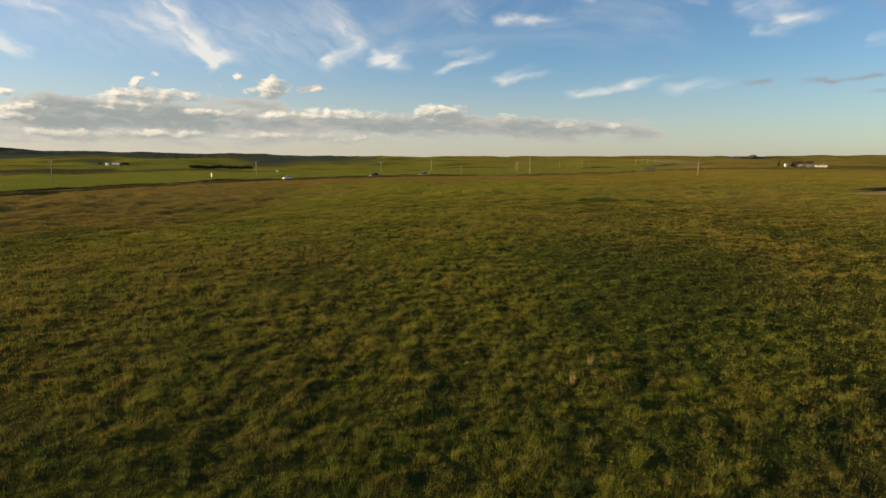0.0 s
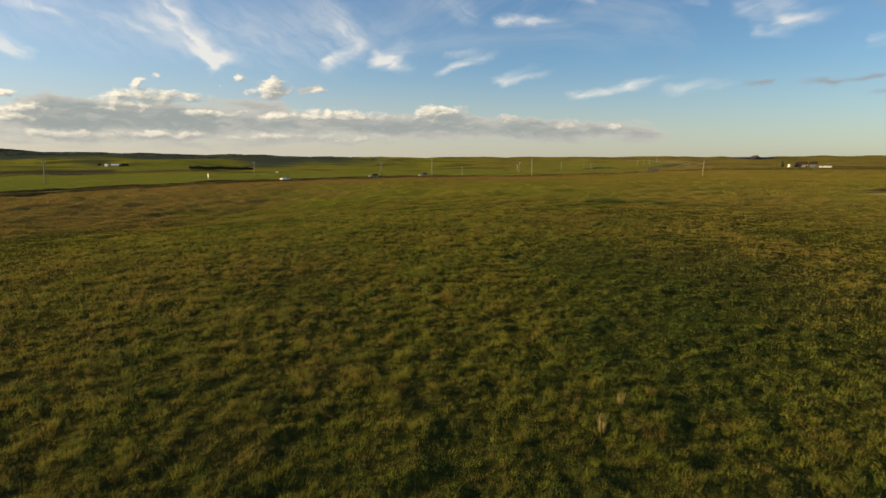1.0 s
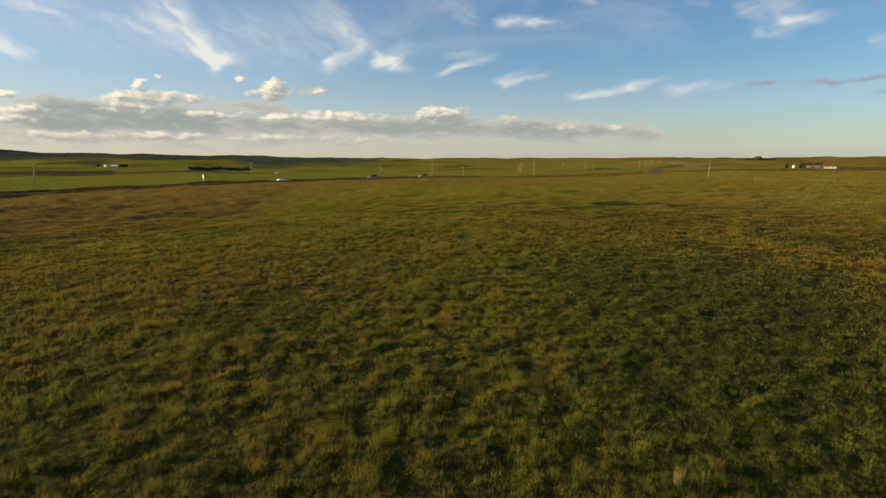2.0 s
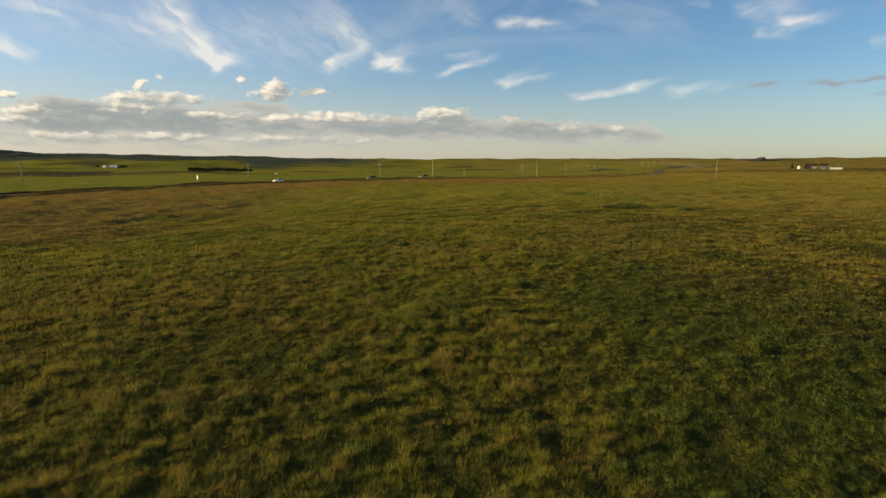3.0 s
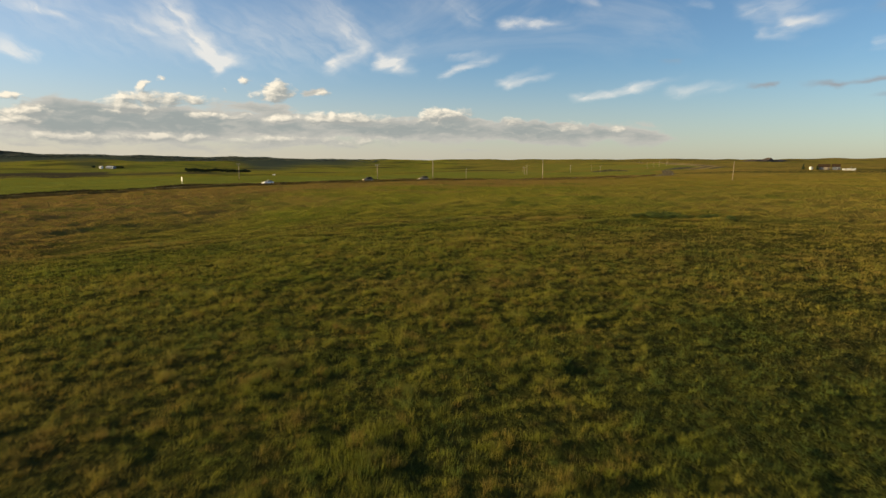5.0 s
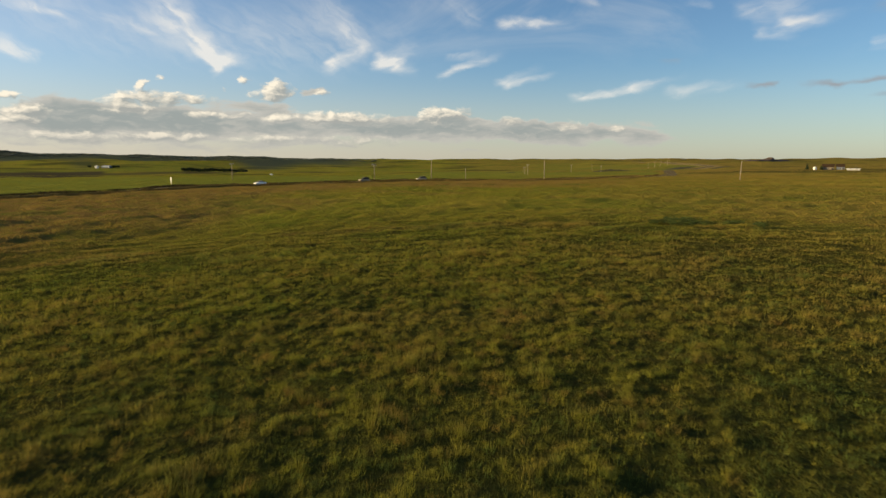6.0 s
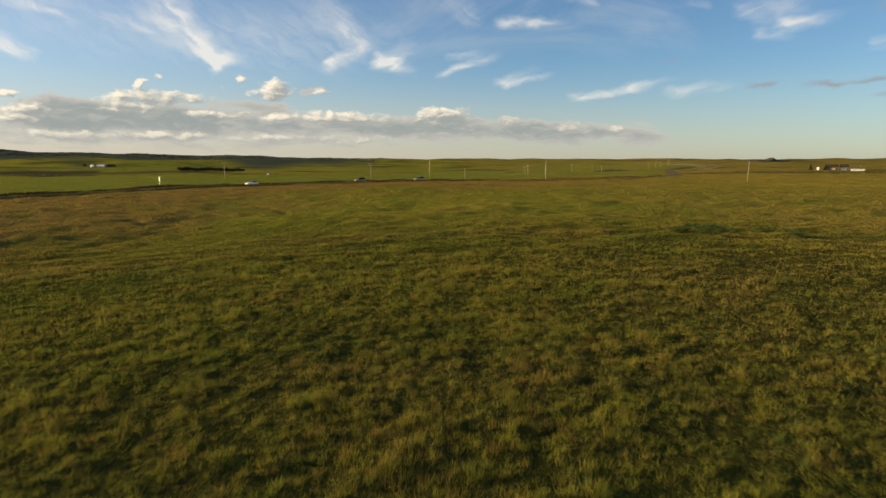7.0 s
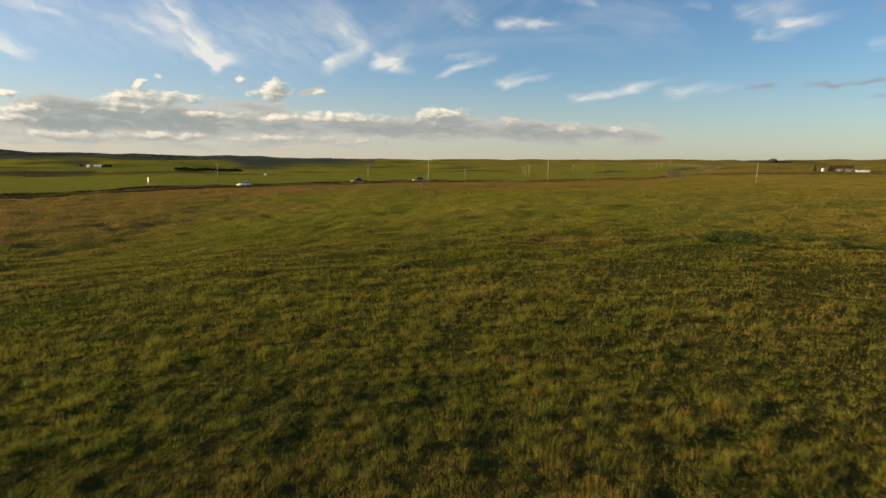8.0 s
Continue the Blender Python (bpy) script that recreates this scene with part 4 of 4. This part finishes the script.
# ---- farm buildings ----
def farm_house(x, y, turn, long, deep, wall, ridge, m_wall, m_roof, label, windows=3, name="farm_house", category="house"):
    ob = thing(name, x, y, turn, label, category, "farm buildings", -0.2)
    part("wall", box(-long / 2, long / 2, -deep / 2, deep / 2, -0.5, wall, 0.03), m_wall, ob)
    for s in (-1, 1):
        gable = prism([(-deep / 2, wall), (deep / 2, wall), (0, ridge - 0.12)], -0.06, 0.06)
        bmesh.ops.transform(gable, matrix=Matrix.Translation((s * (long / 2 - 0.08), 0, 0)) @ Matrix.Rotation(math.pi / 2, 4, "Z"), verts=gable.verts[:])
        part("gable", gable, m_wall, ob)
    e = 0.45
    roof = prism([(-deep / 2 - e, wall - 0.12), (0, ridge), (deep / 2 + e, wall - 0.12), (deep / 2 + e, wall + 0.06), (0, ridge + 0.2), (-deep / 2 - e, wall + 0.06)], -long / 2 - e, long / 2 + e)
    bmesh.ops.transform(roof, matrix=Matrix.Rotation(math.pi / 2, 4, "Z"), verts=roof.verts[:])
    part("roof", roof, m_roof, ob)
    for k in range(windows):
        u = -long / 2 + long * (k + 0.5) / windows
        frame_part = part("window", box(u - 0.65, u + 0.65, -deep / 2 - 0.04, -deep / 2 + 0.02, 1.0, 2.2, 0.01), M_WHITE, ob, "white window frame with dark pane")
        part("pane", box(u - 0.55, u + 0.55, -deep / 2 - 0.055, -deep / 2 - 0.041, 1.1, 2.1), M_GLASS, frame_part)
    part("door", box(long / 2 - 1.6, long / 2 - 0.7, -deep / 2 - 0.04, -deep / 2 + 0.02, -0.1, 2.0, 0.01), m_roof, ob)
    return ob


farm_house(379.6, 657, -28, 10.0, 8.0, 2.7, 5.4, M_SIDING, M_ROOF, "cream farmhouse with a dark shingled roof")
farm_house(388.6, 652, -28, 6.5, 7.5, 3.0, 5.6, M_BLUE, M_ROOF, "blue-grey garage with a dark roof beside a farmhouse", 1, "garage", "garage")
farm_house(393.6, 640, -26, 10.5, 3.0, 1.3, 1.75, M_WHITE, M_WHITE, "long low white shed beside the farm", 2, "shed", "shed")
farm_house(-566, 1062, -20, 17.0, 7.0, 2.4, 3.6, M_BLUE, M_STEEL, "long blue-grey far farm shed", 2, "barn", "barn")
farm_house(-580, 1057, -20, 4.5, 4.5, 2.8, 4.0, M_WHITE, M_WHITE, "white far farm building", 1, "barn", "barn")
farm_house(-227, 835, -35, 2.6, 2.2, 2.0, 2.6, M_WHITE, M_STEEL, "small white shed on open prairie", 1, "shed", "shed")


def fuel_tank(x, y):
    ob = thing("storage_tank", x, y, 0, "round white storage tank beside the farm", "tank")
    part("shell", lathe([(1.45, -0.3), (1.5, 0.1), (1.5, 2.1), (1.42, 2.35)], 20), M_WHITE, ob, smooth=True)
    part("dome", lathe([(1.44, 2.33), (1.25, 2.65), (0.8, 2.95), (0.22, 3.1)], 20), M_WHITE, ob, smooth=True)
    part("vent", lathe([(0.2, 3.08), (0.22, 3.3), (0.1, 3.4)], 10), M_STEEL, ob)
    part("ladder", box(-0.22, 0.22, -1.6, -1.54, 0.0, 2.6, 0.01), M_STEEL, ob)
    return ob


fuel_tank(360.0, 646)
mast = thing("mast", 394.0, 637, 0, "slim pale mast beside the farm shed", "mast")
part("pole", rod((0, 0, -0.3), (0, 0, 6.0), 0.08, 0.04), M_STEEL, mast, smooth=True)
part("aerial", box(-0.7, 0.7, -0.03, 0.03, 5.4, 5.48, 0.01), M_STEEL, mast)


# ---- low shrubs, rock and cut banks ----
def low_shrub(x, y, wide, high, rng):
    ob = thing("low_shrub", x, y, rng.uniform(0, 360), "low dark green shrub patch in dry grass", "shrub", "low shrubs in the pasture", 0.1 + float(tussocks(x, y)))
    bm = bmesh.new()
    for _ in range(14):
        w, r = rng.uniform(0, 6.28), wide * 0.5 * math.sqrt(rng.random())
        size = rng.uniform(0.35, 0.6)
        foliage(bm, (math.cos(w) * r, math.sin(w) * r * 0.6, high * rng.uniform(0.3, 0.7)), size, 130, 0.05, rng, 0.7)
    part("leaves", bm, M_SHRUB, ob)


for sx, sy, sw, sh in ((33.6, 131.5, 4.2, 0.8), (32.0, 127.5, 3.6, 0.7), (34.8, 126.0, 3.2, 0.7), (31.0, 122.8, 3.4, 0.6), (36.2, 133.0, 3.0, 0.7),
                       (39.5, 126.5, 3.4, 0.6), (41.8, 124.5, 3.0, 0.5), (29.0, 126.0, 2.4, 0.5)):
    low_shrub(sx, sy, sw, sh, rng)


def straw_tuft(x, y, high, rng):
    ob = thing("grass_tuft", x, y, 0, "tall pale straw-coloured grass tuft", "grass tuft", "straw tufts", float(tussocks(x, y)))
    bm = bmesh.new()
    for _ in range(55):
        w, r = rng.uniform(0, 6.28), 0.14 * math.sqrt(rng.random())
        p = Vector((math.cos(w) * r, math.sin(w) * r, -0.02))
        q = p + Vector((math.cos(w) * 0.12 * rng.random(), math.sin(w) * 0.12 * rng.random(), high * rng.uniform(0.6, 1.1)))
        t = rng.uniform(0, 3.14)
        e = Vector((math.cos(t), math.sin(t), 0)) * 0.007
        bm.faces.new([bm.verts.new(p - e), bm.verts.new(p + e), bm.verts.new(q)])
    part("stalks", bm, M_STRAW, ob)


for sx, sy, sh in ((5.9, 26.6, 0.75), (7.2, 28.8, 0.6)):
    straw_tuft(sx, sy, sh, rng)


def mound(name, x, y, turn, long, deep, high, mat, label, category, seed, peak=0.0):
    nu, nv = 40, 14
    bm = bmesh.new()
    c, s = math.cos(radians(turn)), math.sin(radians(turn))
    base = ground_z(x, y)
    grid = []
    for i in range(nu + 1):
        row = []
        for j in range(nv + 1):
            u, v = (i / nu - 0.5) * long, (j / nv - 0.5) * deep
            f = max(0.0, 1 - (2 * i / nu - 1) ** 2) ** 0.7 * max(0.0, 1 - (2 * j / nv - 1) ** 2) ** 0.8
            f *= 0.75 + 0.35 * float(wave(u + 50, v + 50, long / 9, seed)) + 0.2 * float(wave(u, v, long / 22, seed + 1))
            f += peak * math.exp(-abs(u - long * 0.04) / (long * 0.05)) * (1 if 0 < i < nu and 0 < j < nv else 0)
            px, py = c * u - s * v, s * u + c * v
            row.append(bm.verts.new((px, py, ground_z(x + px, y + py) - base - 0.3 + high * max(0.0, f))))
        grid.append(row)
    for i in range(nu):
        for j in range(nv):
            bm.faces.new((grid[i][j], grid[i + 1][j], grid[i + 1][j + 1], grid[i][j + 1]))
    ob = part(name, bm, mat)
    ob.location = (x, y, base)
    return tagged(ob, label, category)


mound("rock_outcrop", 544, 1088, 8, 92, 18, 3.9, M_STONE, "dark low rock outcrop on a prairie crest", "rock", 41, 1.4)
mound("cut_bank", 332, 915, 48, 76, 26, 1.6, M_CUT, "dark grassy cut bank beside the far road", "bank", 43)
mound("cut_bank", 374, 878, 49, 100, 14, 0.9, M_CUT, "dark grassy cut bank beside the far road", "bank", 45)
mound("cut_bank", 203, 800, 8, 56, 22, 2.6, M_CUT, "dark grassy cut bank on rolling prairie", "bank", 61)
mound("cut_bank", 86, 800, -4, 46, 20, 1.8, M_CUT, "low dark grassy bank on rolling prairie", "bank", 63)
mound("earth_mound", 128, 168, -6, 40, 8, 1.5, M_SOIL, "dark earth mound behind bare pale ground", "mound", 47)


def build_woods():
    """Far woods on the western ridge: thousands of small crowns, too far to count."""
    r = np.random.default_rng(3)
    a = -r.uniform(0.08, 0.72, 9000)
    d = r.uniform(1700, 2650, 9000)
    x, y = d * a, d * np.sqrt(1 - a * a)
    keep = r.random(9000) < ease(d + 260 * wave(a * 1000, d * 0.1, 70, 20) - 500 * ease(-a, 0.25, 0.55) + 400, 2000, 2200) * (0.35 + 0.65 * ease(d, 2100, 2300)) * ease(-a, 0.08, 0.26)
    x, y = x[keep], y[keep]
    base = land(x, y)
    co, faces = [], []
    for px, py, pz in zip(x, y, base):
        h, w = r.uniform(1.0, 2.4), r.uniform(4.5, 10.0)
        k = len(co)
        turn = r.uniform(0, 6.28)
        for ring, (f, g) in enumerate(((0.9, 0.15), (1.0, 0.5), (0.6, 0.85))):
            for q in range(6):
                t = turn + ring * 0.5 + q * math.pi / 3
                rr = w * f * r.uniform(0.7, 1.2)
                co.append((px + rr * math.cos(t), py + rr * math.sin(t), pz + h * g * r.uniform(0.85, 1.1)))
        co.append((px, py, pz + h))
        for ring in range(2):
            for q in range(6):
                p0, p1 = k + ring * 6 + q, k + ring * 6 + (q + 1) % 6
                faces += [(p0, p1, p1 + 6), (p0, p1 + 6, p0 + 6)]
        faces += [(k + 12 + q, k + 12 + (q + 1) % 6, k + 18) for q in range(6)]
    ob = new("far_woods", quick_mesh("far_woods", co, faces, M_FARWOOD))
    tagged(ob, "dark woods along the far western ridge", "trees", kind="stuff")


build_woods()


def build_verge(name, label, count, lo, hi, short, tall, mat, seed, end=110):
    """Weeds along one side of the road, between two offsets from its middle."""
    r = np.random.default_rng(seed)
    k = r.integers(8, end, count)
    f = r.random(count)[:, None]
    p = LINE[k] * (1 - f) + LINE[k + 1] * f
    q = LINE[k + 1] - LINE[k]
    side = np.stack([-q[:, 1], q[:, 0]], -1) / np.hypot(q[:, 0], q[:, 1])[:, None]
    p = p + side * r.uniform(lo, hi, count)[:, None]
    base = land(p[:, 0], p[:, 1])
    h = r.uniform(short, tall, count) * (0.8 + 0.35 * wave(p[:, 0], p[:, 1], 6, seed))
    w, t = r.uniform(0.08, 0.2, count), r.uniform(0, 3.14, count)
    co = np.empty((count, 3, 3))
    co[:, 0] = np.stack([p[:, 0] - w * np.cos(t), p[:, 1] - w * np.sin(t), base - 0.05], -1)
    co[:, 1] = np.stack([p[:, 0] + w * np.cos(t), p[:, 1] + w * np.sin(t), base - 0.05], -1)
    co[:, 2] = np.stack([p[:, 0] + r.normal(0, 0.12, count), p[:, 1] + r.normal(0, 0.12, count), base + h], -1)
    ob = new(name, quick_mesh(name, co.reshape(-1, 3), np.arange(3 * count).reshape(-1, 3), mat))
    tagged(ob, label, "weeds", kind="stuff")


build_verge("ditch_weeds", "dark brown-green weeds along the road ditch", 24000, 5.8, 8.4, 0.4, 0.95, M_WEED, 9, 84)
build_verge("roadside_grass", "dry tawny grass along the near road edge", 60000, -7.8, -4.3, 0.45, 0.9, M_DRYWEED, 10, 78)
